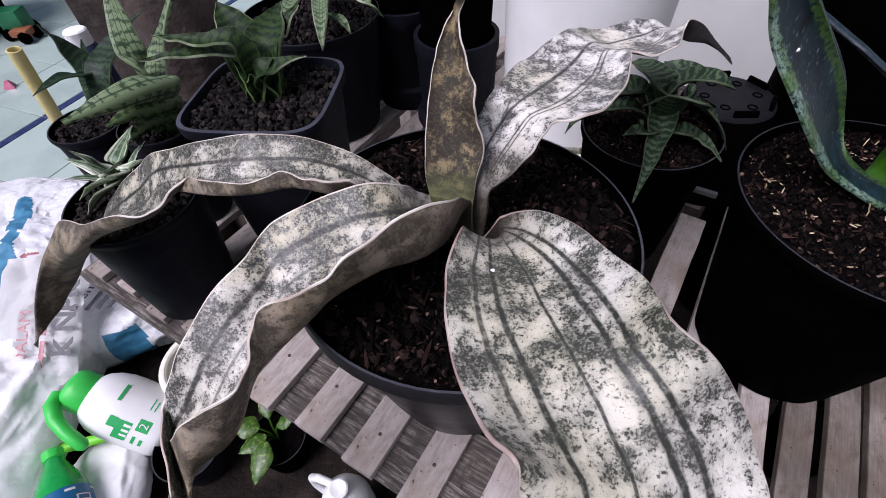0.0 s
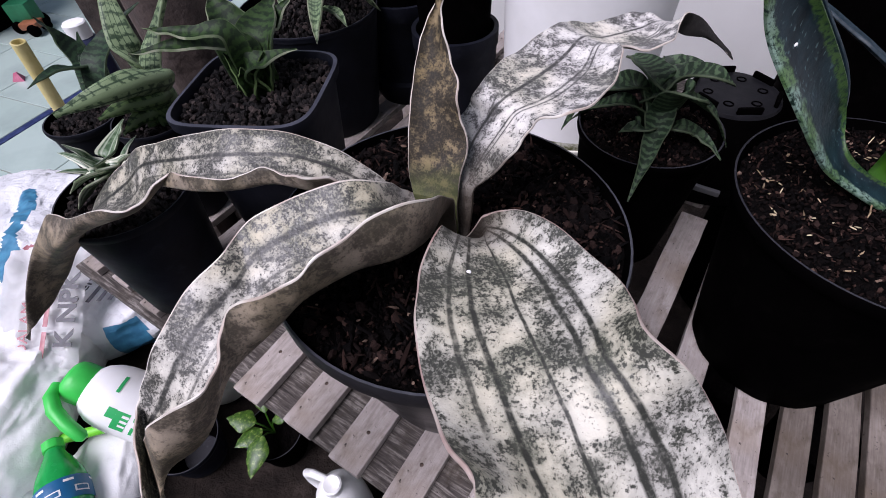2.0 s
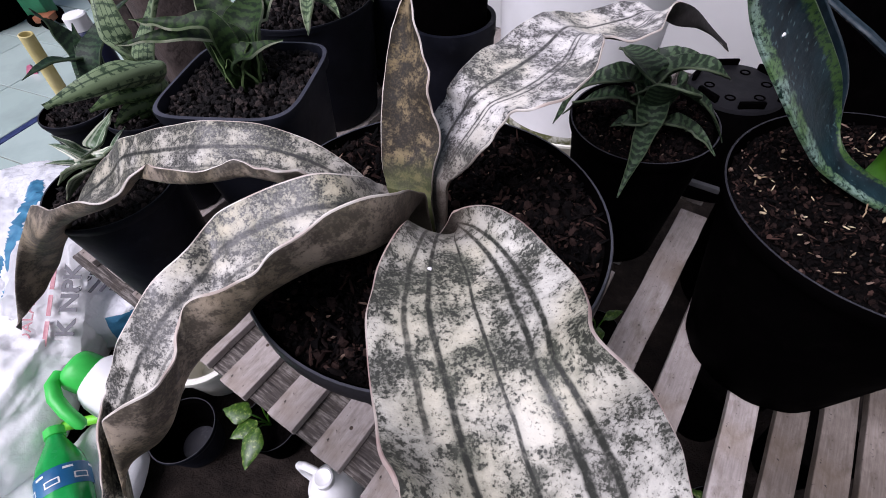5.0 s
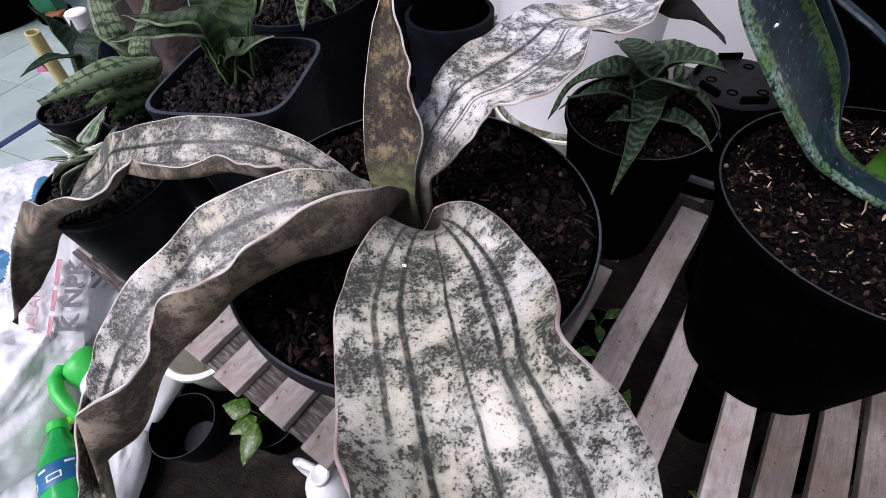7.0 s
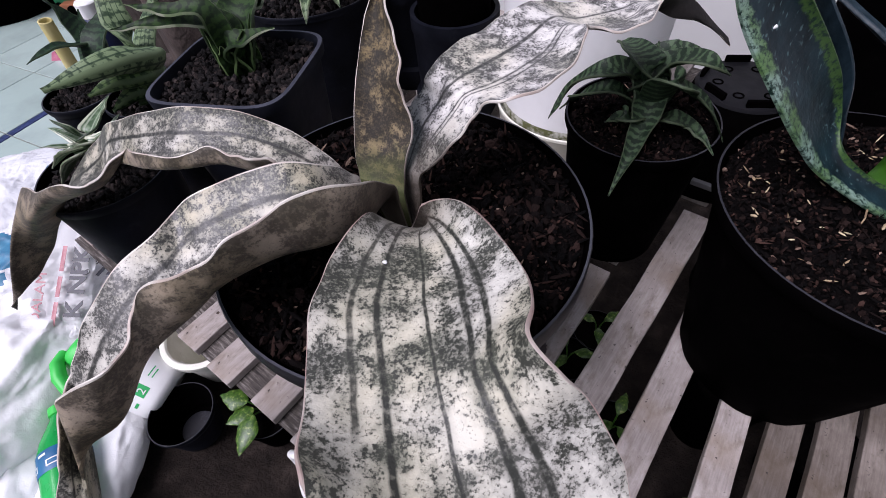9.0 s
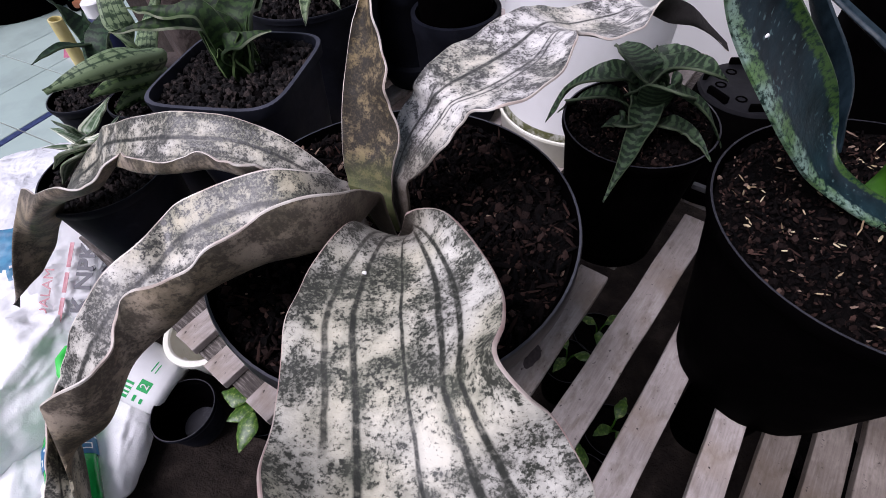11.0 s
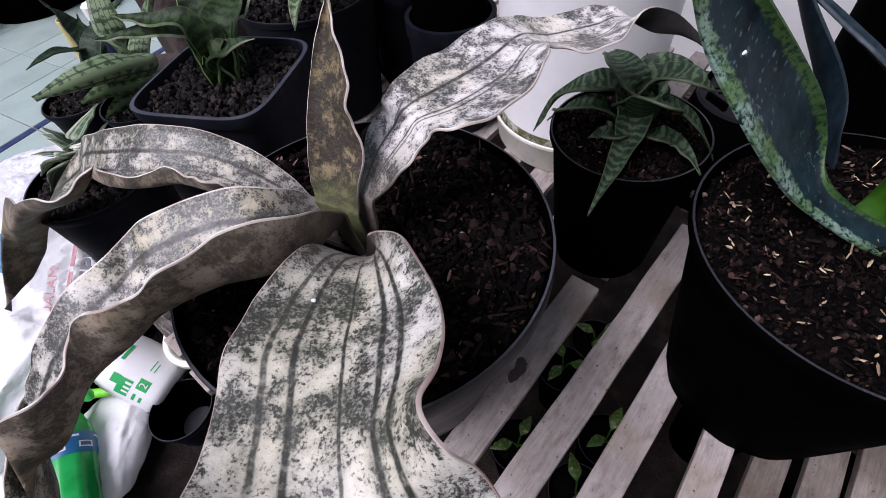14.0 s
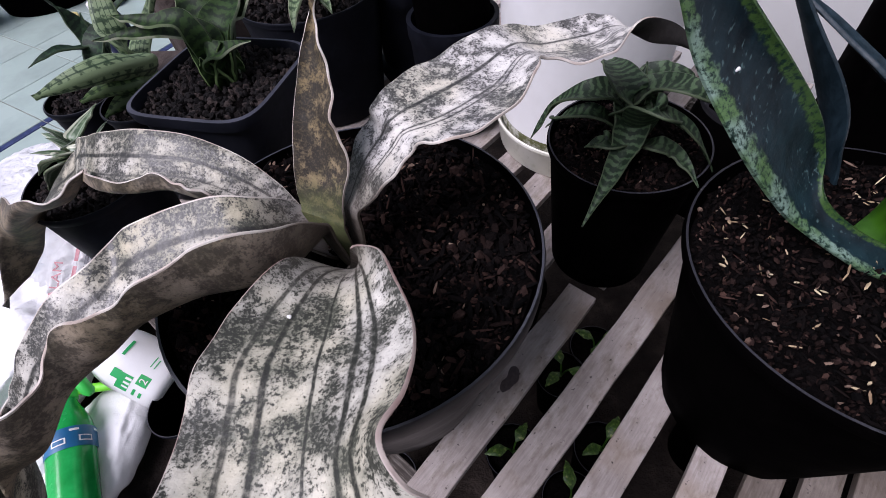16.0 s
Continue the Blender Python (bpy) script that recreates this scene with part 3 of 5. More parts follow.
def round_pot(name, loc, rim_r, base_r, height, label, lip=0.014, lip_out=0.003, wall=0.0018, mats=(None, None), ribs=0, category="plant pot", group=""):
    """A tapered nursery pot: body with flared lip (its own part)."""
    ob = thing(name, loc, label, category, group)
    body, rim = mats
    sq = (lambda a: 1 + 0.006 * math.sin(ribs * a)) if ribs else None
    z1 = height - lip
    ra = base_r + (rim_r - lip_out - base_r) * z1 / height
    prof = [(base_r * 0.82, 0.004), (base_r * 0.86, 0.0), (base_r - 0.003, 0.0), (base_r, 0.003)]
    prof += [(base_r + (ra - base_r) * q, z1 * q) for q in (0.25, 0.5, 0.75, 1.0)]
    prof += [(ra - wall, z1), (base_r - wall, 0.01), (0.002, 0.01)]
    # BLACK_POT on inner faces paints the shade inside the pot
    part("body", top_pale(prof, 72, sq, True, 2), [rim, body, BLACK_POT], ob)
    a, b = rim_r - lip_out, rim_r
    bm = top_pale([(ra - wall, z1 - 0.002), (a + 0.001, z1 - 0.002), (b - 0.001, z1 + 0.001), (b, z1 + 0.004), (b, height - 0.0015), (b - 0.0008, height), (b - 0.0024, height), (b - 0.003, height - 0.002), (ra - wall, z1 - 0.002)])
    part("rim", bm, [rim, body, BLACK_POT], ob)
    return ob


# ---- structure ----
# bench axes: slats run along U, the front plank along V
UX, UY = math.cos(radians(56)), math.sin(radians(56))


def bench(u, v, z=0.0):
    return Vector((UX * u + UY * v, UY * u - UX * v, z))


FLOOR = -0.42
TURN56 = 56.0
TILE_TURN = 66.0
TILE_AXES = Matrix.Rotation(radians(TILE_TURN), 4, "Z")


def tiled(i, j, z):
    """A place on the terrace: i along its border, j away from the bench."""
    return Vector((-1.418, 1.436, z)) + (TILE_AXES @ Vector((i, j, 0)))


bm = bmesh.new()
n = 90
grid = []
for i in range(n + 1):
    row = []
    for j in range(n + 1):
        # fine near the bench, wide towards the horizon
        x = math.copysign(abs(i / n * 2 - 1) ** 4 * 60 + abs(i / n * 2 - 1) * 1.6, i / n * 2 - 1) - 0.3
        y = math.copysign(abs(j / n * 2 - 1) ** 4 * 60 + abs(j / n * 2 - 1) * 1.6, j / n * 2 - 1) + 0.2
        h = 0.010 * noise.noise((x * 7, y * 7, 0.3)) + 0.006 * noise.noise((x * 19, y * 19, 2.0))
        row.append(bm.verts.new((x, y, FLOOR - 0.012 + (h if abs(x) < 3 and abs(y) < 3 else 0))))
    grid.append(row)
for i in range(n):
    for j in range(n):
        bm.faces.new((grid[i][j], grid[i + 1][j], grid[i + 1][j + 1], grid[i][j + 1]))
ground = part("ground", bm, EARTH)
tagged(ground, "dark bare earth under and beside the bench", "ground", kind="structure")

# tiled terrace beyond the sacks: bed of grout, tiles laid on it
terrace = part("floor", rounded_box(2.7, 4.2, 0.03, 0.003), GROUT)
terrace.matrix_world = pose(*tiled(0.9, 0.7, FLOOR - 0.012), 0, 0, TILE_TURN - 90)
tagged(terrace, "pale green glazed floor tiles with dark grout", "tiled floor", kind="structure")

# white wall behind the buckets
wall = part("wall_north", rounded_box(2.6, 0.12, 2.6, 0.004), WALL)
wall.matrix_world = pose(1.22, 1.36, FLOOR + 1.27, 0, 0, -6)
tagged(wall, "plain white painted masonry wall", "wall", kind="structure")


# added wall, out of view: cuts the sky light from the right
side = part("wall_east", rounded_box(0.12, 3.6, 2.6, 0.004), WALL)
side.matrix_world = pose(1.5, -0.45, FLOOR + 1.27, 0, 0, -6)
tagged(side, "plain white wall out of view beside the bench, added to limit sky light", "wall", kind="structure")


# ---- slatted bench ----
bench_ob = thing("slatted_bench", (0, 0, FLOOR), "low bench of weathered grey-brown wooden slats nailed on a rough plank", "bench")
SLATS = [(-0.645, 0.034, 0.3), (-0.58, 0.036, -0.4), (-0.515, 0.034, 0.2), (-0.452, 0.036, 0), (-0.388, 0.036, 0.4), (-0.323, 0.038, 0), (-0.249, 0.036, -0.3), (-0.188, 0.036, 0.2), (-0.12, 0.033, 0),
         (-0.053, 0.035, 0), (0.01, 0.034, -1.6), (0.07, 0.031, -0.5), (0.123, 0.027, 2.6), (0.172, 0.026, 0), (0.208, 0.027, 0.3), (0.242, 0.03, 0), (0.28, 0.03, 0), (0.318, 0.032, 0.4), (0.358, 0.032, 0)]
# two slats are cut short and go on as a second piece
CUT = {-0.053: (0.484, 0.505), 0.01: (0.63, 0.66)}
rng = random.Random(4)
for v, w, skew in SLATS:
    a, b = (0.128 if v > -0.4 else 0.145) + rng.uniform(-0.004, 0.004), 1.02 + rng.uniform(-0.02, 0.02)
    spans = [(a, CUT[v][0]), (CUT[v][1], b)] if v in CUT else [(a, b)]
    for a, b in spans:
        bm = rounded_box(b - a, w, 0.011, 0.0014)
        bmesh.ops.subdivide_edges(bm, edges=[e for e in bm.edges if abs(e.verts[0].co.x - e.verts[1].co.x) > 0.1], cuts=24)
        for k in bm.verts:
            k.co.y += 0.0011 * noise.noise((k.co.x * 14, v * 30, 0)) + 0.0004 * noise.noise((k.co.x * 70, v * 30 + k.co.y * 50, 3))
            k.co.z += 0.0006 * noise.noise((k.co.x * 18, v * 30 + k.co.y * 40, 7))
        s = part("slat", bm, SLAT_SHADED_BROWN if v > 0.165 else SLAT_WOOD, bench_ob, smooth=False)
        s.matrix_local = Matrix.Translation(bench((a + b) / 2, v + w / 2, -0.0055 - FLOOR)) @ pose(0, 0, 0, 0, 0, TURN56 + skew)
        for u in (0.175, 0.96):
            if a < u < b:
                nail = part("nail", lathe([(0.0005, -0.002), (0.0018, -0.0005), (0.002, 0.0004), (0.0012, 0.0007), (0.0003, 0.0008)], 12), NAIL, s)
                nail.location = (u - (a + b) / 2 + rng.uniform(-0.012, 0.012), rng.uniform(-0.006, 0.006), 0.0055)
# damp stain on one slat
bm = bmesh.new()
ring = []
for k in range(40):
    a = 2 * math.pi * k / 40
    r = 0.0094 * (1 + 0.3 * math.cos(2 * a + 0.4) + 0.16 * math.sin(3 * a) + 0.1 * noise.noise((math.cos(a) * 3, math.sin(a) * 3, 1.0)))
    ring.append(bm.verts.new((r * math.cos(a) * 1.25, r * math.sin(a) * 0.85, 0.0)))
bm.faces.new(ring)
stain = part("stain", bm, STAIN, bench_ob, "dark damp stain", smooth=False)
stain.matrix_local = Matrix.Translation((0.163, 0.308, 0.0009 - FLOOR)) @ pose(0, 0, 0, 0, 0, 68)
for u, w, v0, v1 in ((0.178, 0.088, -0.66, 0.415), (0.42, 0.06, -0.745, -0.3), (0.95, 0.09, -0.745, 0.415)):
    p = part("plank", rounded_box(w, v1 - v0, 0.018, 0.002), PLANK_WOOD, bench_ob, "rough grey plank under the slats", smooth=False)
    p.matrix_local = Matrix.Translation(bench(u, (v0 + v1) / 2, -0.0205 - FLOOR)) @ pose(0, 0, 0, 0, 0, TURN56)
    r = part("rail", rounded_box(0.024, v1 - v0, 0.05, 0.002), SLAT_WOOD, bench_ob, smooth=False)
    r.matrix_local = Matrix.Translation(bench(u + 0.01, (v0 + v1) / 2, -0.055 - FLOOR)) @ pose(0, 0, 0, 0, 0, TURN56)
    for v in (v0 + 0.05, v1 - 0.055):
        leg = part("leg", rounded_box(0.04, 0.04, -FLOOR - 0.03, 0.003), SLAT_WOOD, bench_ob, smooth=False)
        leg.matrix_local = Matrix.Translation(bench(u + 0.01, v, (-FLOOR - 0.03) / 2)) @ pose(0, 0, 0, 0, 0, TURN56)

# ---- main pot and its plant ----
MAIN = (0.045, 0.312)
pot = round_pot("plant_pot", (*MAIN, 0.0), 0.137, 0.088, 0.209, "wide black plastic nursery pot with a flared rim", 0.02, 0.0035, mats=(MAIN_POT, MAIN_RIM))
soil = thing("potting_soil", (*MAIN, 0.201), "dark reddish-brown potting mix of bark shreds", "soil", kind="stuff")
part("soil_bed", soil_disc(0.1315, 0.005, 2.0), SOIL, soil)
tagged(part("bark_bits", chips(5200, on_disc(0.13, 0.001), 0.0048, 11, 0.6, 0.9), BARK, soil, smooth=False), kind="stuff")
tagged(part("bark_shreds", chips(760, on_disc(0.13, 0.003), 0.016, 31, 0.2, 0.45), BARK, soil, smooth=False), kind="stuff")

tagged(part("bark_lumps", stones(700, on_disc(0.128, 0.001), 0.0085, 41, 0.7), BARK_DARK, soil, smooth=False), kind="stuff")
plant = thing("snake_plant", (0.052, 0.298, 0.196), "broad-leaved snake plant, cream leaves mottled grey-green, wavy pale margins", "potted plant")
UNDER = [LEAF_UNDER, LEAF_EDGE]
BROAD_CAGE = outline(
    [(0.0558, 0.2703, 0.2310), (0.0443, 0.2603, 0.2597), (0.0401, 0.2426, 0.2789), (0.0316, 0.2148, 0.2830), (0.0296, 0.1962, 0.2844), (0.0291, 0.1801, 0.2875),
     (0.0303, 0.1633, 0.2813), (0.0334, 0.1489, 0.2828), (0.0374, 0.1350, 0.2880), (0.0434, 0.1176, 0.3012), (0.0502, 0.1070, 0.3076), (0.0514, 0.1002, 0.2926),
     (0.0584, 0.0868, 0.2798), (0.0729, 0.0718, 0.2651), (0.0899, 0.0573, 0.2468)],
    [(0.0704, 0.2729, 0.2387), (0.0688, 0.2483, 0.2573), (0.0744, 0.2141, 0.2701), (0.0785, 0.1854, 0.2774), (0.0859, 0.1525, 0.2826), (0.0936, 0.1215, 0.2791),
     (0.0985, 0.1015, 0.2715), (0.0989, 0.0748, 0.2568), (0.1004, 0.0504, 0.2468)],
    [(0.0672, 0.2717, 0.2569), (0.0772, 0.2648, 0.2690), (0.0908, 0.2571, 0.2758), (0.1045, 0.2360, 0.2847), (0.1164, 0.2152, 0.2856), (0.1231, 0.1914, 0.2947),
     (0.1230, 0.1744, 0.3018), (0.1195, 0.1562, 0.3111), (0.1294, 0.1423, 0.3090), (0.1393, 0.1408, 0.2952), (0.1485, 0.1320, 0.2817), (0.1564, 0.1221, 0.2642),
     (0.1545, 0.0996, 0.2594), (0.1397, 0.0775, 0.2554), (0.1113, 0.0547, 0.2484)],
    (0.05, 0.292, 0.2))
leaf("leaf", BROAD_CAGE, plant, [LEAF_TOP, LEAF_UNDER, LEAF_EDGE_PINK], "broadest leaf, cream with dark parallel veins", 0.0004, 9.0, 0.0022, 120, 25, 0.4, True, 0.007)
LONG_CAGE = outline(
    [(0.0244, 0.3146, 0.2411), (0.0157, 0.3189, 0.2411), (0.0071, 0.3148, 0.2511), (-0.0038, 0.3012, 0.2669), (-0.0223, 0.2940, 0.2738), (-0.0443, 0.2896, 0.2696),
     (-0.0689, 0.2792, 0.2660), (-0.0856, 0.2714, 0.2582), (-0.0947, 0.2521, 0.2549), (-0.1097, 0.2343, 0.2501), (-0.1283, 0.2125, 0.2331), (-0.1425, 0.1976, 0.2125),
     (-0.1470, 0.1854, 0.2020), (-0.1430, 0.1708, 0.2036), (-0.1344, 0.1491, 0.2003), (-0.1298, 0.1319, 0.1913), (-0.1545, 0.1180, 0.1512), (-0.1860, 0.0989, 0.0950)],
    [(0.0371, 0.2985, 0.2374), (0.0301, 0.2707, 0.2435), (0.0142, 0.2484, 0.2521), (-0.0158, 0.2401, 0.2513), (-0.0477, 0.2252, 0.2449), (-0.0661, 0.2108, 0.2334),
     (-0.0865, 0.1870, 0.2238), (-0.1036, 0.1605, 0.2006), (-0.1258, 0.1476, 0.1870), (-0.1259, 0.1276, 0.1705), (-0.1429, 0.1201, 0.1267), (-0.1944, 0.1153, 0.0744)],
    [(0.0508, 0.2865, 0.2586), (0.0434, 0.2768, 0.2728), (0.0391, 0.2613, 0.2859), (0.0270, 0.2475, 0.2968), (0.0089, 0.2383, 0.2982), (-0.0035, 0.2315, 0.2925),
     (-0.0209, 0.2190, 0.2894), (-0.0331, 0.2120, 0.2811), (-0.0486, 0.2063, 0.2766), (-0.0683, 0.2029, 0.2713), (-0.0750, 0.1928, 0.2606), (-0.0768, 0.1774, 0.2522),
     (-0.0811, 0.1623, 0.2553), (-0.1061, 0.1558, 0.2428), (-0.1346, 0.1627, 0.2019), (-0.1490, 0.1698, 0.1747), (-0.1719, 0.1581, 0.1238), (-0.2048, 0.1318, 0.0537)],
    (0.045, 0.3, 0.2))
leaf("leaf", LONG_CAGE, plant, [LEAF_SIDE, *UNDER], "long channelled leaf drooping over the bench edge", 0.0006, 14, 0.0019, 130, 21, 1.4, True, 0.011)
BACK_CAGE = outline(
    [(0.0083, 0.3307, 0.2283), (-0.0072, 0.3401, 0.2412), (-0.0326, 0.3509, 0.2549), (-0.0603, 0.3566, 0.2662), (-0.0859, 0.3597, 0.2709), (-0.1131, 0.3606, 0.2724),
     (-0.1456, 0.3686, 0.2644), (-0.1813, 0.3813, 0.2503), (-0.2164, 0.3983, 0.2332), (-0.2482, 0.4107, 0.2085), (-0.2753, 0.4051, 0.1891), (-0.2879, 0.3890, 0.1729),
     (-0.3032, 0.3778, 0.1533), (-0.3313, 0.3817, 0.1250), (-0.3660, 0.3785, 0.0876), (-0.3846, 0.3605, 0.0690), (-0.3886, 0.3378, 0.0682), (-0.3969, 0.3215, 0.0640)],
    [(-0.0165, 0.3161, 0.2413), (-0.0370, 0.3188, 0.2444), (-0.0699, 0.3235, 0.2521), (-0.1005, 0.3213, 0.2528), (-0.1422, 0.3305, 0.2459), (-0.1895, 0.3565, 0.2273),
     (-0.2201, 0.3595, 0.2023), (-0.2577, 0.3519, 0.1906), (-0.2955, 0.3419, 0.1731), (-0.3455, 0.3596, 0.1417), (-0.3806, 0.3456, 0.1005), (-0.4015, 0.3245, 0.0555)],
    [(-0.0263, 0.2966, 0.2743), (-0.0457, 0.3056, 0.2686), (-0.0587, 0.3133, 0.2646), (-0.0673, 0.3169, 0.2642), (-0.0797, 0.3214, 0.2673), (-0.0904, 0.3186, 0.2649),
     (-0.1053, 0.3161, 0.2626), (-0.1276, 0.3228, 0.2598), (-0.1478, 0.3329, 0.2557), (-0.1612, 0.3435, 0.2490), (-0.1729, 0.3361, 0.2436), (-0.1840, 0.3269, 0.2357),
     (-0.1991, 0.3250, 0.2293), (-0.2258, 0.3300, 0.2271), (-0.2629, 0.3413, 0.2089), (-0.3023, 0.3636, 0.1945), (-0.3381, 0.3673, 0.1610), (-0.3648, 0.3622, 0.1281),
     (-0.3866, 0.3485, 0.0902), (-0.4062, 0.3275, 0.0470)],
    (0.04, 0.305, 0.2))
leaf("leaf", BACK_CAGE, plant, [LEAF_BACK, *UNDER], "long wavy leaf with its tip bent down", 0.0006, 14, 0.0019, 130, 21, 0.7, True, 0.012)
RIGHT_CAGE = outline(
    [(0.0495, 0.3136, 0.2495), (0.0515, 0.3330, 0.2594), (0.0559, 0.3497, 0.2719), (0.0656, 0.3591, 0.2826), (0.0689, 0.3571, 0.2929), (0.0772, 0.3634, 0.2999),
     (0.0887, 0.3803, 0.3017), (0.1050, 0.3991, 0.2997), (0.1245, 0.4160, 0.3046), (0.1416, 0.4326, 0.3029), (0.1542, 0.4435, 0.2978), (0.1765, 0.4521, 0.2925),
     (0.1984, 0.4635, 0.2922), (0.2148, 0.4669, 0.2920), (0.2262, 0.4602, 0.2911), (0.2512, 0.4532, 0.2773), (0.2835, 0.4650, 0.2660), (0.3145, 0.4690, 0.2430)],
    [(0.0571, 0.3071, 0.2517), (0.0687, 0.3213, 0.2694), (0.0815, 0.3341, 0.2818), (0.0906, 0.3370, 0.2925), (0.1113, 0.3487, 0.2959), (0.1388, 0.3766, 0.2966),
     (0.1584, 0.4066, 0.2987), (0.1780, 0.4218, 0.2904), (0.2094, 0.4316, 0.2906), (0.2278, 0.4421, 0.2934), (0.2655, 0.4590, 0.2805), (0.3140, 0.4717, 0.2447)],
    [(0.0648, 0.3006, 0.2538), (0.0768, 0.2992, 0.2683), (0.0863, 0.3004, 0.2790), (0.0935, 0.3057, 0.2851), (0.1005, 0.3123, 0.2908), (0.1057, 0.3143, 0.2969),
     (0.1174, 0.3122, 0.3008), (0.1326, 0.3144, 0.3031), (0.1483, 0.3282, 0.3033), (0.1631, 0.3499, 0.3042), (0.1709, 0.3715, 0.3100), (0.1730, 0.3850, 0.3064),
     (0.1824, 0.3929, 0.3008), (0.1991, 0.3931, 0.2974), (0.2166, 0.3994, 0.3002), (0.2273, 0.4158, 0.3007), (0.2354, 0.4314, 0.3035), (0.2570, 0.4560, 0.2929),
     (0.2839, 0.4715, 0.2730), (0.3128, 0.4749, 0.2470)],
    (0.055, 0.302, 0.2))
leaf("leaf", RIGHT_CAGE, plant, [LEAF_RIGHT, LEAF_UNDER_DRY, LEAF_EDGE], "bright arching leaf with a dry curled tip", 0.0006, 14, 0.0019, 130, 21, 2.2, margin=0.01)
UPRIGHT_CAGE = outline(
    [(0.0232, 0.3080, 0.2459), (0.0213, 0.3142, 0.2544), (0.0209, 0.3182, 0.2635), (0.0219, 0.3245, 0.2757), (0.0238, 0.3325, 0.2904), (0.0264, 0.3412, 0.3031),
     (0.0292, 0.3501, 0.3143), (0.0330, 0.3570, 0.3267), (0.0377, 0.3632, 0.3375), (0.0461, 0.3637, 0.3527), (0.0531, 0.3573, 0.3760)],
    [(0.0381, 0.3038, 0.2439), (0.0383, 0.3129, 0.2583), (0.0416, 0.3237, 0.2747), (0.0407, 0.3347, 0.2935), (0.0426, 0.3450, 0.3101), (0.0426, 0.3577, 0.3269),
     (0.0458, 0.3642, 0.3462), (0.0556, 0.3522, 0.3761)],
    [(0.0531, 0.2996, 0.2420), (0.0547, 0.3021, 0.2531), (0.0563, 0.3058, 0.2644), (0.0611, 0.3116, 0.2752), (0.0608, 0.3185, 0.2873), (0.0573, 0.3226, 0.2973),
     (0.0559, 0.3226, 0.3074), (0.0568, 0.3321, 0.3161), (0.0535, 0.3443, 0.3227), (0.0503, 0.3506, 0.3360), (0.0485, 0.3581, 0.3462), (0.0526, 0.3578, 0.3593),
     (0.0581, 0.3470, 0.3762)],
    (0.046, 0.305, 0.2))
leaf("leaf", UPRIGHT_CAGE, plant, [LEAF_UPRIGHT, *UNDER], "young upright leaf, olive-brown and mottled", 0.0005, 9, 0.0016, 90, 17, 0.2, margin=0.016)

def splash(parent, place, normal, r):
    """A dried white splash on a leaf."""
    ob = part("splash", lathe([(r * 0.9, -0.0004), (r, 0.0001), (r * 0.8, 0.0005), (r * 0.3, 0.0008), (0.0001, 0.0008)], 14, lambda a: 1 + 0.18 * math.sin(2 * a + 1) + 0.1 * math.sin(3 * a)), WHITE_PLASTIC, parent, "dried white splash")
    ob.matrix_local = Matrix.Translation(Vector(place) - Vector(parent.location)) @ along(normal)


def along(axis):
    """A turn that lays local z along the axis, with local x level."""
    z = Vector(axis).normalized()
    x = z.cross(Vector((0, 0, 1))).normalized()
    return Matrix((x, z.cross(x), z)).transposed().to_4x4()


splash(plant, (0.056, 0.215, 0.2755), (-0.1, -0.15, 1), 0.0011)

# ---- tall pot with the dark broad-leaved plant ----
TALL = (0.384, 0.31)
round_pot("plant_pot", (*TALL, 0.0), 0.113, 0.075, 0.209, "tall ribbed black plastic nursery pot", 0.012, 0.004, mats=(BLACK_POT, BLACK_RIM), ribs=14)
soil2 = thing("potting_soil", (*TALL, 0.199), "dark potting mix strewn with pale straw husks", "soil", kind="stuff")
part("soil_bed", soil_disc(0.1075, 0.005, 7.0), SOIL, soil2)
tagged(part("bark_bits", chips(3600, on_disc(0.106, 0.001), 0.0048, 11, 0.6, 0.9), BARK, soil2, smooth=False), kind="stuff")
tagged(part("bark_shreds", chips(240, on_disc(0.106, 0.002), 0.0125, 31, 0.15, 0.35), BARK, soil2, smooth=False), kind="stuff")
tagged(part("straw_bits", chips(110, on_disc(0.1, 0.003), 0.0078, 13, 0.22, 0.6), STRAW, soil2, smooth=False), kind="stuff")
tagged(part("bark_lumps", stones(520, on_disc(0.104, 0.0), 0.0055, 42, 0.7), BARK_DARK, soil2, smooth=False), kind="stuff")
plant2 = thing("snake_plant", (0.43, 0.33, 0.185), "snake plant with broad dark green leaves and mottled lime margins", "potted plant")
WIDE_NEAR = [(0.4250, 0.3120, 0.1900), (0.3811, 0.3082, 0.1998), (0.3335, 0.3218, 0.2262), (0.3053, 0.3232, 0.2526), (0.2759, 0.3273, 0.2849), (0.2440, 0.3409, 0.3298), (0.2271, 0.3422, 0.3634), (0.215, 0.350, 0.405)]
WIDE_FAR = [(0.4240, 0.3260, 0.1960), (0.3830, 0.3270, 0.2130), (0.3483, 0.3361, 0.2349), (0.3438, 0.3585, 0.2553), (0.3226, 0.3564, 0.2907), (0.2735, 0.3494, 0.3435), (0.2380, 0.3500, 0.3800), (0.216, 0.351, 0.406)]
WIDE_RIB = [tuple((a + b) / 2 + c * math.sin(math.pi * k / 7) for a, b, c in zip(p, q, (0.003, 0.006, -0.003))) for k, (p, q) in enumerate(zip(WIDE_NEAR, WIDE_FAR))]
leaf("leaf", outline(WIDE_NEAR, WIDE_RIB, WIDE_FAR, (0.448, 0.318, 0.184)), plant2, [BROAD, BROAD, BROAD], "", 0.0008, 4.0, 0.0034, 90, 17, 0.3)
splash(plant2, (0.2687, 0.3462, 0.3197), (0.34, -0.87, 0.36), 0.0013)
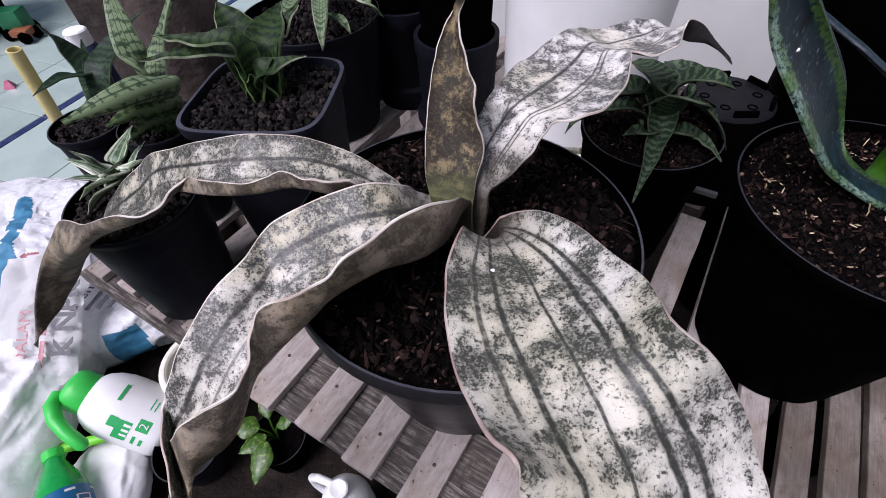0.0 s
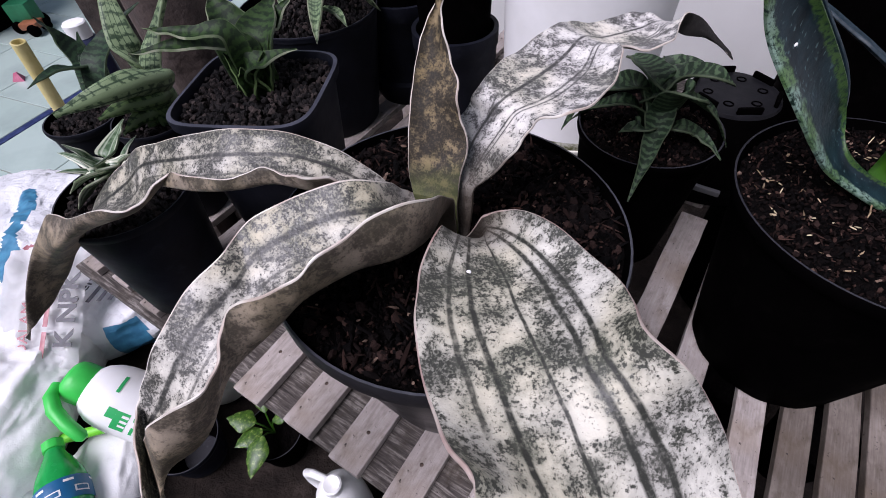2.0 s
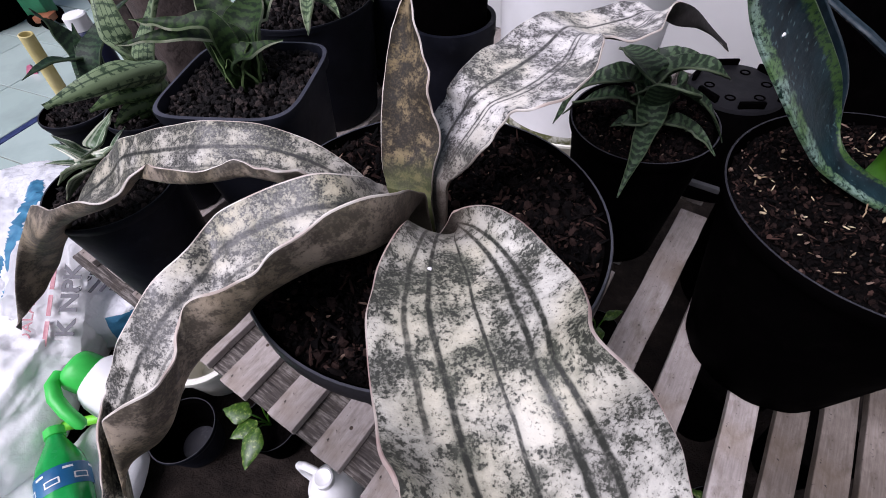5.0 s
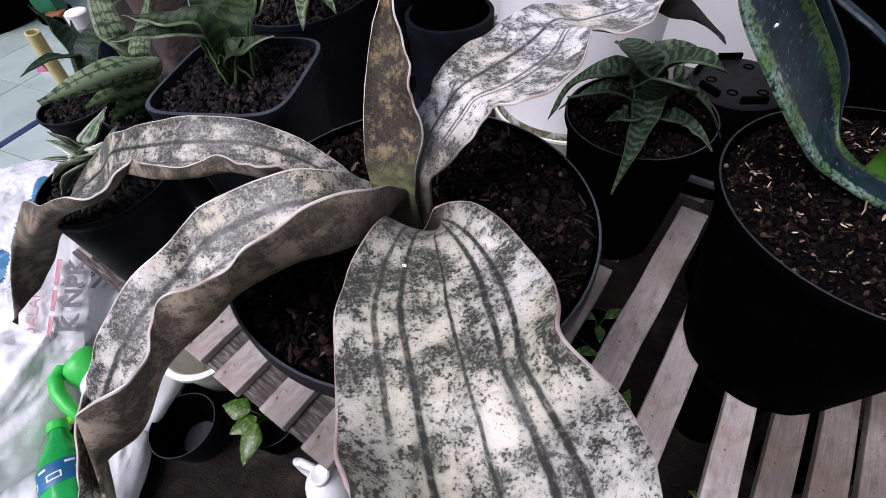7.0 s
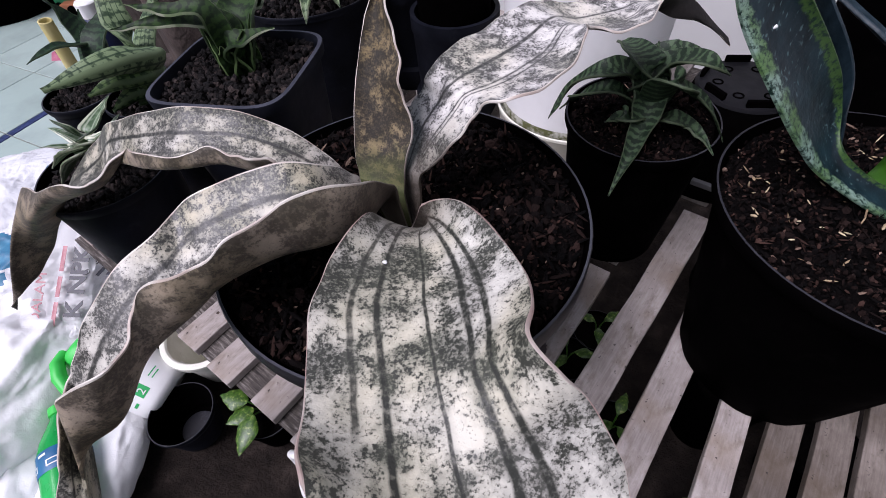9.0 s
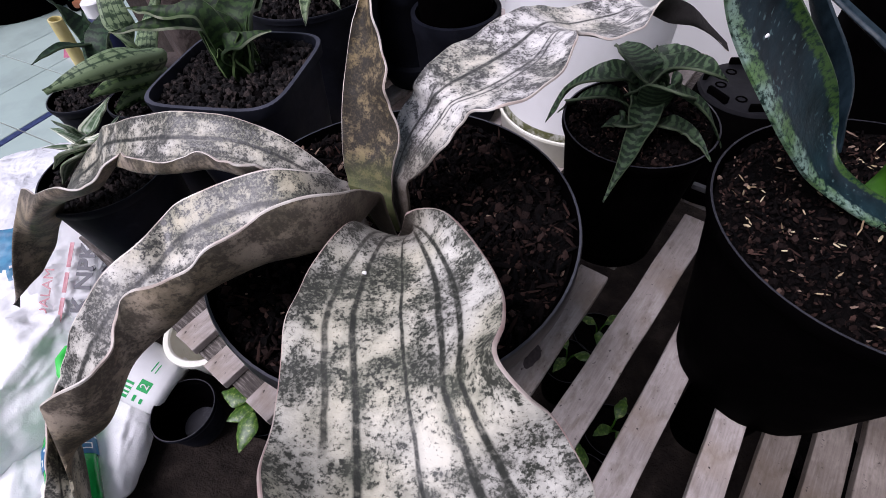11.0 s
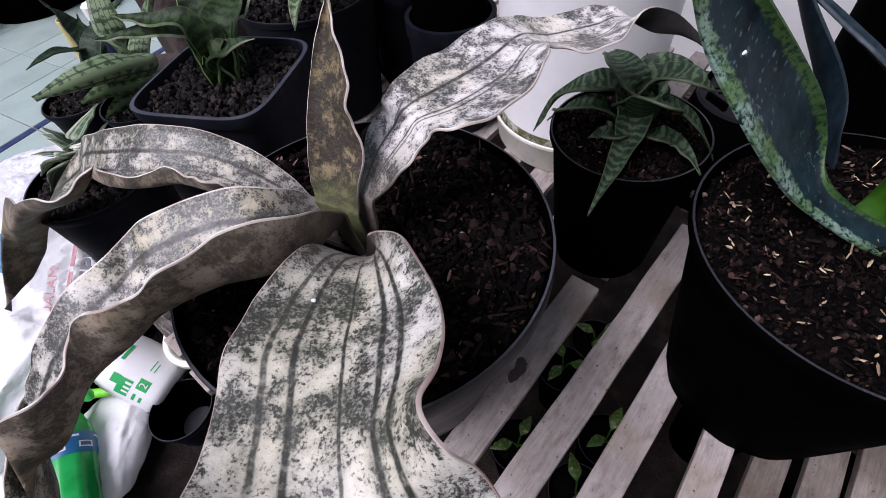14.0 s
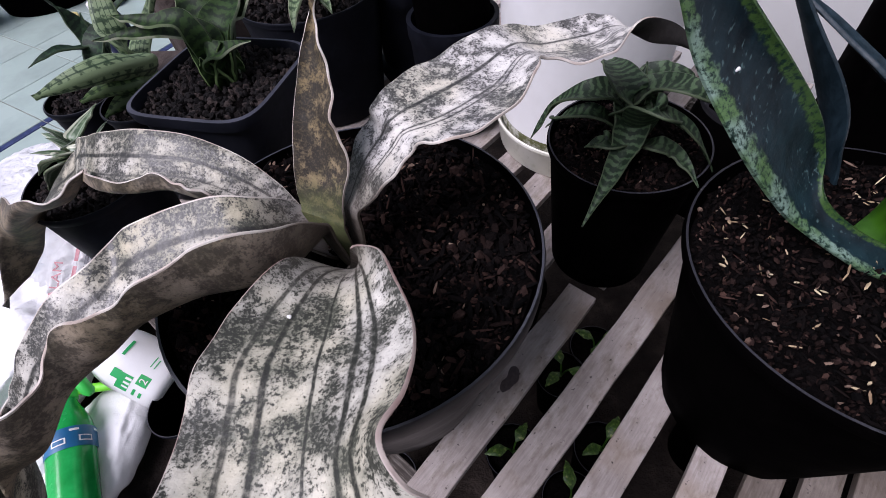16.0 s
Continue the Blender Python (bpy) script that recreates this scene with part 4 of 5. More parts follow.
leaf("leaf", ribbon([(0.3910, 0.3979, 0.1888), (0.3780, 0.4109, 0.2268), (0.3610, 0.4159, 0.2608), (0.3370, 0.4219, 0.2968), (0.3110, 0.4299, 0.3338), (0.2890, 0.4359, 0.3608)], 0.034, 0.3), plant2, [BROAD_BLUE, BROAD_BLUE, BROAD_BLUE], "plain blue-green leaf", 0.001, 3, 0.003)
leaf("leaf", ribbon([(0.45, 0.355, 0.19), (0.425, 0.375, 0.24), (0.388, 0.41, 0.273), (0.373, 0.428, 0.284), (0.345, 0.455, 0.302), (0.32, 0.475, 0.315)], 0.017, 0.3, 8, 4.0), plant2, [BROAD_BLUE, BROAD_BLUE, BROAD_BLUE], "narrow blue-green leaf arching over", 0.0005, 3, 0.003)
leaf("leaf", ribbon([(0.402, 0.318, 0.188), (0.398, 0.318, 0.215), (0.39, 0.325, 0.25), (0.386, 0.332, 0.285), (0.386, 0.345, 0.32)], 0.078, 0.35), plant2, [BRIGHT_GREEN, BRIGHT_GREEN, BRIGHT_GREEN], "fresh bright green leaf", 0.001, 3, 0.003)

# ---- small pot with the rosette plant ----
SMALL = (0.262, 0.478)
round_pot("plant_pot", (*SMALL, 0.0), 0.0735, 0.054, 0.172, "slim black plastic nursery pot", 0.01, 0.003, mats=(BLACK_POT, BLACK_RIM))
soil3 = thing("potting_soil", (*SMALL, 0.162), "crumbly dark brown potting mix", "soil", kind="stuff")
part("soil_bed", soil_disc(0.069, 0.006, 9.0), SOIL, soil3)
tagged(part("bark_bits", chips(1300, on_disc(0.067, 0.001), 0.0048, 11, 0.6, 0.9), BARK, soil3, smooth=False), kind="stuff")
tagged(part("bark_shreds", chips(90, on_disc(0.067, 0.002), 0.0125, 31, 0.15, 0.35), BARK, soil3, smooth=False), kind="stuff")
tagged(part("bark_lumps", stones(260, on_disc(0.066, 0.001), 0.007, 43, 0.7), BARK_DARK, soil3, smooth=False), kind="stuff")
plant3 = thing("snake_plant", (0.268, 0.482, 0.157), "small snake plant rosette with dark banded arching leaves", "potted plant")
ARCHING = [
    ([(0.245, 0.485, 0.208), (0.223, 0.481, 0.216), (0.204, 0.488, 0.208), (0.190, 0.500, 0.186), (0.174, 0.493, 0.159)], 0.030),
    ([(0.228, 0.463, 0.208), (0.198, 0.478, 0.194), (0.198, 0.504, 0.173), (0.189, 0.518, 0.153)], 0.018),
    ([(0.255, 0.470, 0.209), (0.256, 0.458, 0.201), (0.253, 0.446, 0.192), (0.245, 0.430, 0.182), (0.232, 0.407, 0.169), (0.218, 0.385, 0.151)], 0.030),
    ([(0.250, 0.457, 0.228), (0.241, 0.490, 0.234), (0.238, 0.510, 0.229), (0.237, 0.513, 0.229)], 0.028),
    ([(0.251, 0.471, 0.208), (0.272, 0.465, 0.231), (0.287, 0.445, 0.243), (0.299, 0.439, 0.239), (0.310, 0.442, 0.232)], 0.032),
]
SHORT = [
    ([(0.265, 0.494, 0.218), (0.267, 0.501, 0.221), (0.270, 0.510, 0.229)], 0.012),
    ([(0.274, 0.502, 0.213), (0.285, 0.495, 0.225), (0.299, 0.490, 0.227), (0.313, 0.491, 0.218)], 0.028),
    ([(0.261, 0.438, 0.229), (0.272, 0.438, 0.224), (0.284, 0.446, 0.215), (0.305, 0.443, 0.200), (0.330, 0.443, 0.163)], 0.030),
    ([(0.277, 0.452, 0.183), (0.293, 0.448, 0.180), (0.303, 0.433, 0.177), (0.312, 0.417, 0.169)], 0.020),
    ([(0.240, 0.447, 0.190), (0.231, 0.450, 0.188), (0.219, 0.449, 0.184)], 0.024),
]
for k, (pts, wd) in enumerate(ARCHING + SHORT):
    leaf("leaf", ribbon([(0.264, 0.480, 0.160), *pts], wd * 1.28, 0.42, 11, 1.5, -0.1), plant3, [BAND_SMALL, BAND_SMALL, BAND_SMALL], "", 0.0008, 3, 0.0022, 40, 11, k, lip=0.15)

# ---- upturned pot ----
up = thing("upturned_pot", (0.428, 0.608, 0.0), "black pot turned upside down, holes and lugs in its base", "plant pot")
bm = lathe([(0.002, 0.121), (0.03, 0.121), (0.05, 0.121), (0.056, 0.119), (0.058, 0.115), (0.078, 0.018), (0.085, 0.016), (0.088, 0.012), (0.09, 0.0), (0.087, 0.0), (0.075, 0.016), (0.055, 0.112), (0.002, 0.114)], 64)
# one plastic in two tones: blacker sides paint the shade below the top
for f in bm.faces:
    f.material_index = 0 if f.calc_center_median().z > 0.112 else 1
part("body", bm, [MATT_BLACK, BLACK_POT], up)
for k in range(6):
    a = radians(60 * k + 25)
    lug = part("lug", rounded_box(0.03, 0.005, 0.009, 0.0015), BLACK_POT, up)
    lug.matrix_local = pose(0.05 * math.cos(a), 0.05 * math.sin(a), 0.124, 0, 0, math.degrees(a) + 90)
    hole = part("drain_hole", lathe([(0.0065, 0.0), (0.0065, 0.0012), (0.0045, 0.0014), (0.0045, 0.0003), (0.0005, 0.0003)], 16), BLACK_POT, up)
    hole.location = (0.034 * math.cos(a + 0.5), 0.034 * math.sin(a + 0.5), 0.1205)
lug = part("rim_lug", rounded_box(0.042, 0.007, 0.008, 0.0015), mat_plastic("worn_grey_plastic", (0.05, 0.05, 0.055), (0.11, 0.11, 0.115), 0.5), up)
lug.matrix_local = pose(-0.034, -0.076, 0.021, 0, 0, -34)

# ---- white bucket in its saucer ----
bucket = thing("bucket", (0.243, 0.706, 0.014), "tall white plastic bucket", "bucket")
part("body", lathe([(0.08, 0.002), (0.084, 0.0), (0.099, 0.0), (0.103, 0.004), (0.106, 0.12), (0.112, 0.3), (0.118, 0.42), (0.123, 0.42), (0.124, 0.43), (0.118, 0.432), (0.114, 0.42), (0.1, 0.01), (0.002, 0.008)], 80), WHITE_PLASTIC, bucket)
part("handle", tube([(0.124 * math.cos(radians(k)), 0.124 * math.sin(radians(k)), 0.4 - 0.12 * math.sin(radians(k))) for k in range(0, 181, 12)], 0.0025, 8), GREY_RIM, bucket)
part("rim", lathe([(0.118, 0.4), (0.1235, 0.401), (0.1255, 0.404), (0.1255, 0.43), (0.123, 0.434), (0.1185, 0.433), (0.118, 0.4)], 80, caps=False), WHITE_PLASTIC, bucket)
part("grime_ring", lathe([(0.1035, 0.024), (0.1048, 0.026), (0.1052, 0.037), (0.1045, 0.041)], 80, caps=False), MOSS, bucket, "line of moss and dirt")
saucer = thing("saucer", (0.247, 0.71, 0.0), "cream plastic saucer with a grimy rim", "saucer")
part("dish", lathe([(0.1, 0.0), (0.109, 0.0), (0.112, 0.004), (0.115, 0.04), (0.118, 0.043), (0.118, 0.047), (0.116, 0.048), (0.113, 0.045), (0.109, 0.014), (0.002, 0.013)], 80), CREAM_PLASTIC, saucer)

# ---- square pot with gravel ----
sqa = radians(-8)
def squarish(a):
    c, s = abs(math.cos(a - sqa)), abs(math.sin(a - sqa))
    return 1.0 / (c ** 5 + s ** 5) ** 0.2
SQ = (-0.152, 0.53)
sqp = thing("square_pot", (*SQ, 0.0), "dark blue-grey square plastic pot with rounded corners", "plant pot")
part("body", lathe([(0.05, 0.003), (0.053, 0.0), (0.058, 0.003), (0.065, 0.1), (0.0725, 0.2), (0.07, 0.2), (0.06, 0.06), (0.055, 0.01), (0.002, 0.01)], 96, squarish), GREY_POT, sqp)
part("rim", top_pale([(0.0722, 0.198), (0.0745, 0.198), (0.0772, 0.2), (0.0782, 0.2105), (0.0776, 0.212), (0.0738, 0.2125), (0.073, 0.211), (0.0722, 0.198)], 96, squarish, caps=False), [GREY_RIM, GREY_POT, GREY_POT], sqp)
gr = thing("gravel", (*SQ, 0.199), "dark brown lava gravel filling the square pot", "gravel", kind="stuff")
part("gravel_bed", soil_disc(0.0715, 0.004, 4.0, shape=squarish), SOIL, gr)
def on_square(rng):
    a, q = rng.uniform(0, 6.2832), math.sqrt(rng.random())
    r = 0.07 * q * squarish(a)
    return r * math.cos(a), r * math.sin(a), 0.003 + rng.uniform(-0.001, 0.003)
tagged(part("gravel_stones", stones(900, on_square, 0.0075, 3), GRAVEL, gr, smooth=False), kind="stuff")
plant4 = thing("snake_plant", (-0.155, 0.542, 0.192), "snake plant rosette with broad green banded leaves", "potted plant")
for k, (pts, wd) in enumerate([
    ([(-0.156, 0.546, 0.242), (-0.180, 0.540, 0.254), (-0.205, 0.531, 0.259), (-0.232, 0.522, 0.260), (-0.258, 0.515, 0.260)], 0.034),
    ([(-0.161, 0.532, 0.264), (-0.190, 0.529, 0.269), (-0.219, 0.532, 0.272), (-0.247, 0.540, 0.273)], 0.026),
    ([(-0.173, 0.574, 0.239), (-0.181, 0.585, 0.256), (-0.190, 0.594, 0.269), (-0.198, 0.604, 0.278)], 0.050),
    ([(-0.154, 0.558, 0.241), (-0.158, 0.574, 0.249), (-0.161, 0.589, 0.248), (-0.149, 0.603, 0.256)], 0.040),
    ([(-0.152, 0.527, 0.234), (-0.134, 0.527, 0.239), (-0.115, 0.525, 0.246), (-0.095, 0.521, 0.253)], 0.030),
    ([(-0.144, 0.565, 0.245), (-0.134, 0.580, 0.252), (-0.122, 0.589, 0.262), (-0.109, 0.594, 0.274)], 0.034),
    ([(-0.146, 0.555, 0.244), (-0.141, 0.573, 0.258), (-0.137, 0.592, 0.264), (-0.131, 0.610, 0.272)], 0.045),
]):
    leaf("leaf", ribbon([(-0.154, 0.540, 0.195), *pts], wd * 1.15, 0.4, 11, 1.25 if k in (0, 1, 4) else 1.7, -0.4), plant4, [BAND_GREEN, BAND_GREEN, LEAF_PALE], "", 0.001, 3, 0.0026, 40, 11, k, margin=0.006, lip=0.1)
for k, (az, ln) in enumerate(((262, 0.05), (330, 0.062), (190, 0.06), (90, 0.075), (20, 0.07))):
    a = radians(az)
    leaf("leaf", blade((-0.154 + 0.005 * math.cos(a), 0.541 + 0.005 * math.sin(a), 0.19), az, ln, 0.042, 86, 34, 0.35, 0, 7, 0.5), plant4, [BAND_GREEN, BAND_GREEN, BAND_GREEN], "", 0.0008, 3, 0.0026, 30, 11, k, margin=0.006, lip=0.1)

# ---- round pot with grey gravel and a striped plantlet ----
LG = (-0.287, 0.432)
round_pot("plant_pot", (*LG, 0.0), 0.067, 0.05, 0.158, "black plastic pot filled with grey gravel", 0.008, 0.003, mats=(GREY_POT, BLACK_RIM))
gr2 = thing("gravel", (*LG, 0.146), "dark grey lava gravel", "gravel", kind="stuff")
part("gravel_bed", soil_disc(0.062, 0.004, 14.0), SOIL, gr2)
tagged(part("gravel_stones", stones(620, on_disc(0.06, 0.003), 0.0075, 5), GRAVEL, gr2, smooth=False), kind="stuff")
plant5 = thing("snake_plant", (-0.3, 0.44, 0.148), "small snake plant offset striped green and white", "potted plant")
for k, (pts, wd) in enumerate([
    ([(-0.334, 0.477, 0.156), (-0.339, 0.477, 0.166), (-0.344, 0.477, 0.176), (-0.355, 0.478, 0.187)], 0.022),
    ([(-0.299, 0.450, 0.179), (-0.295, 0.464, 0.189), (-0.294, 0.483, 0.193), (-0.293, 0.502, 0.198)], 0.024),
    ([(-0.287, 0.425, 0.188), (-0.299, 0.419, 0.187), (-0.313, 0.420, 0.179), (-0.327, 0.418, 0.170)], 0.022),
    ([(-0.283, 0.420, 0.187), (-0.303, 0.416, 0.173), (-0.320, 0.419, 0.159), (-0.332, 0.415, 0.148)], 0.020),
    ([(-0.278, 0.427, 0.189), (-0.271, 0.430, 0.193), (-0.264, 0.436, 0.196), (-0.260, 0.446, 0.193)], 0.022),
]):
    leaf("leaf", ribbon([(-0.317, 0.471, 0.148), *pts], wd * 1.15, 0.45, 11), plant5, [BAND_PALE, BAND_PALE, LEAF_PALE], "", 0.0006, 3, 0.002, 40, 11, k, lip=0.15)

for k, (az, ln, rise) in enumerate([(30, 0.05, 62), (165, 0.062, 38), (225, 0.05, 55), (285, 0.045, 50), (200, 0.04, 75)]):
    leaf("leaf", blade((-0.317 + 0.004 * math.cos(radians(az)), 0.472 + 0.004 * math.sin(radians(az)), 0.15), az, ln, 0.021, rise, 45, 0.45, 0, 7, 0.7, 0.8), plant5, [BAND_PALE, BAND_PALE, LEAF_PALE], "", 0.0006, 3, 0.0018, 30, 11, k, lip=0.15)

# ---- far pots with banded snake plants ----
for c, r, h in (((-0.412, 0.592), 0.046, 0.15), ((-0.318, 0.583), 0.05, 0.15)):
    round_pot("plant_pot", (*c, 0.0), r, r * 0.74, h, "black plastic pot of snake plant offsets", 0.008, 0.003, mats=(GREY_POT, BLACK_RIM))
    g = thing("gravel", (*c, h - 0.012), "dark gravel", "gravel", kind="stuff")
    part("gravel_bed", soil_disc(r - 0.005, 0.004, 4.0), SOIL, g)
    tagged(part("gravel_stones", stones(300, on_disc(r - 0.007, 0.003), 0.007, 8), GRAVEL, g, smooth=False), kind="stuff")
plant6 = thing("snake_plant", (-0.325, 0.585, 0.15), "snake plant with thick grey-green banded leaves spreading sideways", "potted plant")
for k, (pts, wd) in enumerate([
    ([(-0.304, 0.596, 0.180), (-0.297, 0.578, 0.194), (-0.299, 0.552, 0.211), (-0.317, 0.522, 0.216), (-0.357, 0.497, 0.209)], 0.046),
    ([(-0.291, 0.572, 0.181), (-0.303, 0.558, 0.186), (-0.316, 0.546, 0.188), (-0.340, 0.527, 0.183)], 0.030),
    ([(-0.297, 0.578, 0.166), (-0.310, 0.567, 0.165), (-0.317, 0.554, 0.165), (-0.324, 0.528, 0.162)], 0.027),
    ([(-0.300, 0.582, 0.159), (-0.310, 0.569, 0.155), (-0.311, 0.556, 0.152)], 0.020),
    ([(-0.316, 0.602, 0.187), (-0.319, 0.606, 0.212), (-0.323, 0.616, 0.237), (-0.330, 0.637, 0.264)], 0.036),
    ([(-0.312, 0.609, 0.180), (-0.319, 0.650, 0.197), (-0.309, 0.675, 0.221), (-0.293, 0.695, 0.249)], 0.030),
]):
    if k > 3:
        # strap leaves that run on upwards
        pts = [*pts, tuple(2.2 * b - 1.2 * a for a, b in zip(pts[-2], pts[-1]))]
    mt = BAND_GREY if k in (0, 4, 5) else BAND_FAT
    leaf("leaf", ribbon([(-0.30, 0.580, 0.145), *pts], wd * (1.3 if k < 4 else 0.98), 0.25, 11, 1.9 if k < 4 else 3.5, -0.2 if k < 4 else 0.25), plant6, [mt, mt, mt], "", 0.0003, 3, 0.03 if k == 0 else 0.022 if k < 4 else 0.01, 36, 11, k)
plant7 = thing("snake_plant", (-0.42, 0.66, 0.15), "dark green snake plant with broad leaves", "potted plant")
for k, (pts, wd) in enumerate([
    ([(-0.426, 0.673, 0.162), (-0.448, 0.700, 0.172), (-0.466, 0.703, 0.203), (-0.468, 0.689, 0.234)], 0.040),
    ([(-0.423, 0.668, 0.163), (-0.426, 0.646, 0.185), (-0.433, 0.617, 0.196), (-0.447, 0.586, 0.193)], 0.036),
    ([(-0.401, 0.652, 0.184), (-0.395, 0.680, 0.199), (-0.383, 0.701, 0.211), (-0.346, 0.721, 0.232)], 0.036),
    ([(-0.421, 0.675, 0.182), (-0.422, 0.679, 0.199), (-0.419, 0.681, 0.216)], 0.024),
]):
    leaf("leaf", ribbon([(-0.408, 0.632, 0.145), *pts], wd * 1.3, 0.2, 11, 1.35, -0.3), plant7, [BAND_DARK, BAND_DARK, BAND_DARK], "", 0.0006, 3, 0.003, 40, 11, k)

# ---- pots at the back ----
BK = (-0.148, 0.797)
round_pot("plant_pot", (*BK, 0.0), 0.105, 0.08, 0.185, "tall black plastic pot of gravel", 0.006, 0.002, mats=(GREY_POT, BLACK_RIM))
g = thing("gravel", (*BK, 0.17), "dark brown gravel", "gravel", kind="stuff")
part("gravel_bed", soil_disc(0.098, 0.004, 4.0), SOIL, g)
tagged(part("gravel_stones", stones(700, on_disc(0.095, 0.003), 0.008, 9), GRAVEL, g, smooth=False), kind="stuff")
plant8 = thing("snake_plant", (-0.16, 0.79, 0.17), "snake plant with narrow pale pointed leaves", "potted plant")
for k, (pts, wd) in enumerate([
    ([(-0.129, 0.837, 0.220), (-0.113, 0.728, 0.228), (-0.103, 0.652, 0.226), (-0.102, 0.626, 0.207)], 0.026),
    ([(-0.098, 0.809, 0.220), (-0.053, 0.687, 0.240), (-0.028, 0.691, 0.215)], 0.026),
    ([(-0.116, 0.747, 0.200), (-0.087, 0.703, 0.210), (-0.073, 0.684, 0.200)], 0.02),
    ([(-0.150, 0.775, 0.220), (-0.149, 0.710, 0.230), (-0.154, 0.688, 0.225)], 0.03),
    ([(-0.141, 0.850, 0.200), (-0.141, 0.794, 0.235), (-0.148, 0.790, 0.265)], 0.04),
    ([(-0.105, 0.845, 0.200), (-0.088, 0.830, 0.235), (-0.074, 0.823, 0.265)], 0.04),
]):
    leaf("leaf", ribbon(pts, wd, 0.4), plant8, [BAND_GREY, BAND_GREY, LEAF_PALE], "", 0.0004, 3, 0.003, 40, 11, k, lip=0.15)

for c, r, h in (((0.069, 0.746), 0.063, 0.166), ((-0.012, 0.868), 0.066, 0.17)):
    stack = thing("stacked_pots", (*c, 0.0), "two empty dark pots, one set inside the other", "plant pot", "stacked pots")
    part("outer_pot", lathe([(r * 0.75, 0.0), (r * 0.85, 0.0), (r * 1.05, 0.03), (r * 1.05, 0.042), (r * 0.92, 0.046), (r * 0.97, h * 0.85), (r, h * 0.87), (r, h), (r * 0.9, h), (r * 0.86, h * 0.9), (r * 0.8, 0.05), (0.002, 0.05)], 64), GREY_POT, stack)
    part("inner_pot", lathe([(r * 0.6, 0.06), (r * 0.7, 0.06), (r * 0.8, h), (r * 0.86, h + 0.1), (r * 0.92, h + 0.1), (r * 0.92, h + 0.112), (r * 0.84, h + 0.112), (r * 0.7, 0.07), (0.002, 0.07)], 64), BLACK_POT, stack)

# ---- beside and under the bench ----
cup = round_pot("plant_pot", (-0.43, 0.352, FLOOR), 0.058, 0.042, 0.085, "empty small black pot standing on the earth", 0.01, 0.003, mats=(GREY_POT, BLACK_RIM))


# paler disc paints the light that reaches the cup's floor
part("base_disc", lathe([(0.031, 0.0102), (0.031, 0.0125), (0.029, 0.013), (0.012, 0.0126), (0.002, 0.0126)], 40), BLACK_RIM, cup)
part("inner_ring", lathe([(0.0518, 0.066), (0.0526, 0.066), (0.053, 0.0685), (0.0518, 0.069), (0.0518, 0.066)], 56, caps=False), GREY_RIM, cup)
# pressure sprayer leaning back on the sacks
spray = thing("sprayer", (-0.485, 0.402, FLOOR + 0.053), "white pressure sprayer bottle with green cap, leaning on sacks", "sprayer")
SPRAY = along((-0.80, 0.22, 0.56)) @ Matrix.Scale(0.9, 4)
FACE = 260
bm = lathe([(0.03, 0.002), (0.045, -0.002), (0.055, 0.002), (0.061, 0.008), (0.0635, 0.016), (0.0638, 0.03), (0.0638, 0.095), (0.062, 0.115), (0.057, 0.136), (0.048, 0.153), (0.037, 0.163), (0.03, 0.166), (0.002, 0.166)], 72)
part("tank", bm, WHITE_PLASTIC, spray).matrix_local = SPRAY
part("collar", lathe([(0.03, 0.158), (0.037, 0.157), (0.0395, 0.163), (0.0395, 0.186), (0.036, 0.198), (0.028, 0.204), (0.002, 0.206)], 48, lambda a: 1 + 0.012 * math.cos(24 * a)), GREEN_PLASTIC, spray, "green screw collar").matrix_local = SPRAY
LV = SPRAY @ pose(0, 0, 0, 0, 0, FACE - 62)
part("lever", tube([(0.02, 0.0, 0.208), (0.045, 0.0, 0.203), (0.066, 0.0, 0.182), (0.08, 0.0, 0.152), (0.09, 0.0, 0.118), (0.092, 0.0, 0.11)], [0.011, 0.0125, 0.013, 0.0125, 0.0115, 0.006], 14), GREEN_PLASTIC, spray).matrix_local = LV


def wrapped(w, h, at, z, radius, bend=8):
    """A thin printed patch bent round the tank at angle at (degrees) and height z."""
    bm = bmesh.new()
    rows = []
    for i in range(bend + 1):
        a = radians(at) + (i / bend - 0.5) * w / radius
        rows.append([bm.verts.new((radius * math.cos(a), radius * math.sin(a), z + q)) for q in (-h / 2, h / 2)])
    for p, q in zip(rows, rows[1:]):
        bm.faces.new((p[0], q[0], q[1], p[1]))
    return bm


for name, mat, ww, hh, at, z in (
        ("label_badge", LABEL_GREEN, 0.04, 0.026, 36, 0.076), ("label_badge", LABEL_GREEN, 0.02, 0.016, 26, 0.097), ("label_square", LABEL_GREEN, 0.023, 0.023, 17, 0.044),
        ("label_bar", LABEL_GREEN, 0.034, 0.006, -22, 0.107), ("label_bar", LABEL_GREEN, 0.024, 0.0022, -20, 0.05), ("label_bar", LABEL_GREEN, 0.02, 0.0022, -18, 0.042),
        ("label_bar", LABEL_GREEN, 0.018, 0.006, 46, 0.05), ("label_bar", LABEL_GREEN, 0.015, 0.006, 47, 0.036)):
    part(name, wrapped(ww, hh, FACE - at, z, 0.0642), mat, spray).matrix_local = SPRAY
for k in range(3):
    part("label_bar", wrapped(0.005, 0.013, FACE - (25 + 9 * k), 0.07, 0.0645), WHITE_PLASTIC, spray).matrix_local = SPRAY
DIGIT = SPRAY @ pose(0, 0, 0, 0, 0, FACE - 17) @ pose(0.0648, 0, 0.044, 90, 0, 90) @ pose(0, -0.0075, 0)
wand = thing("spray_wand", (-0.573, 0.381, FLOOR), "lime green sprayer wand lying on a bag", "sprayer wand")
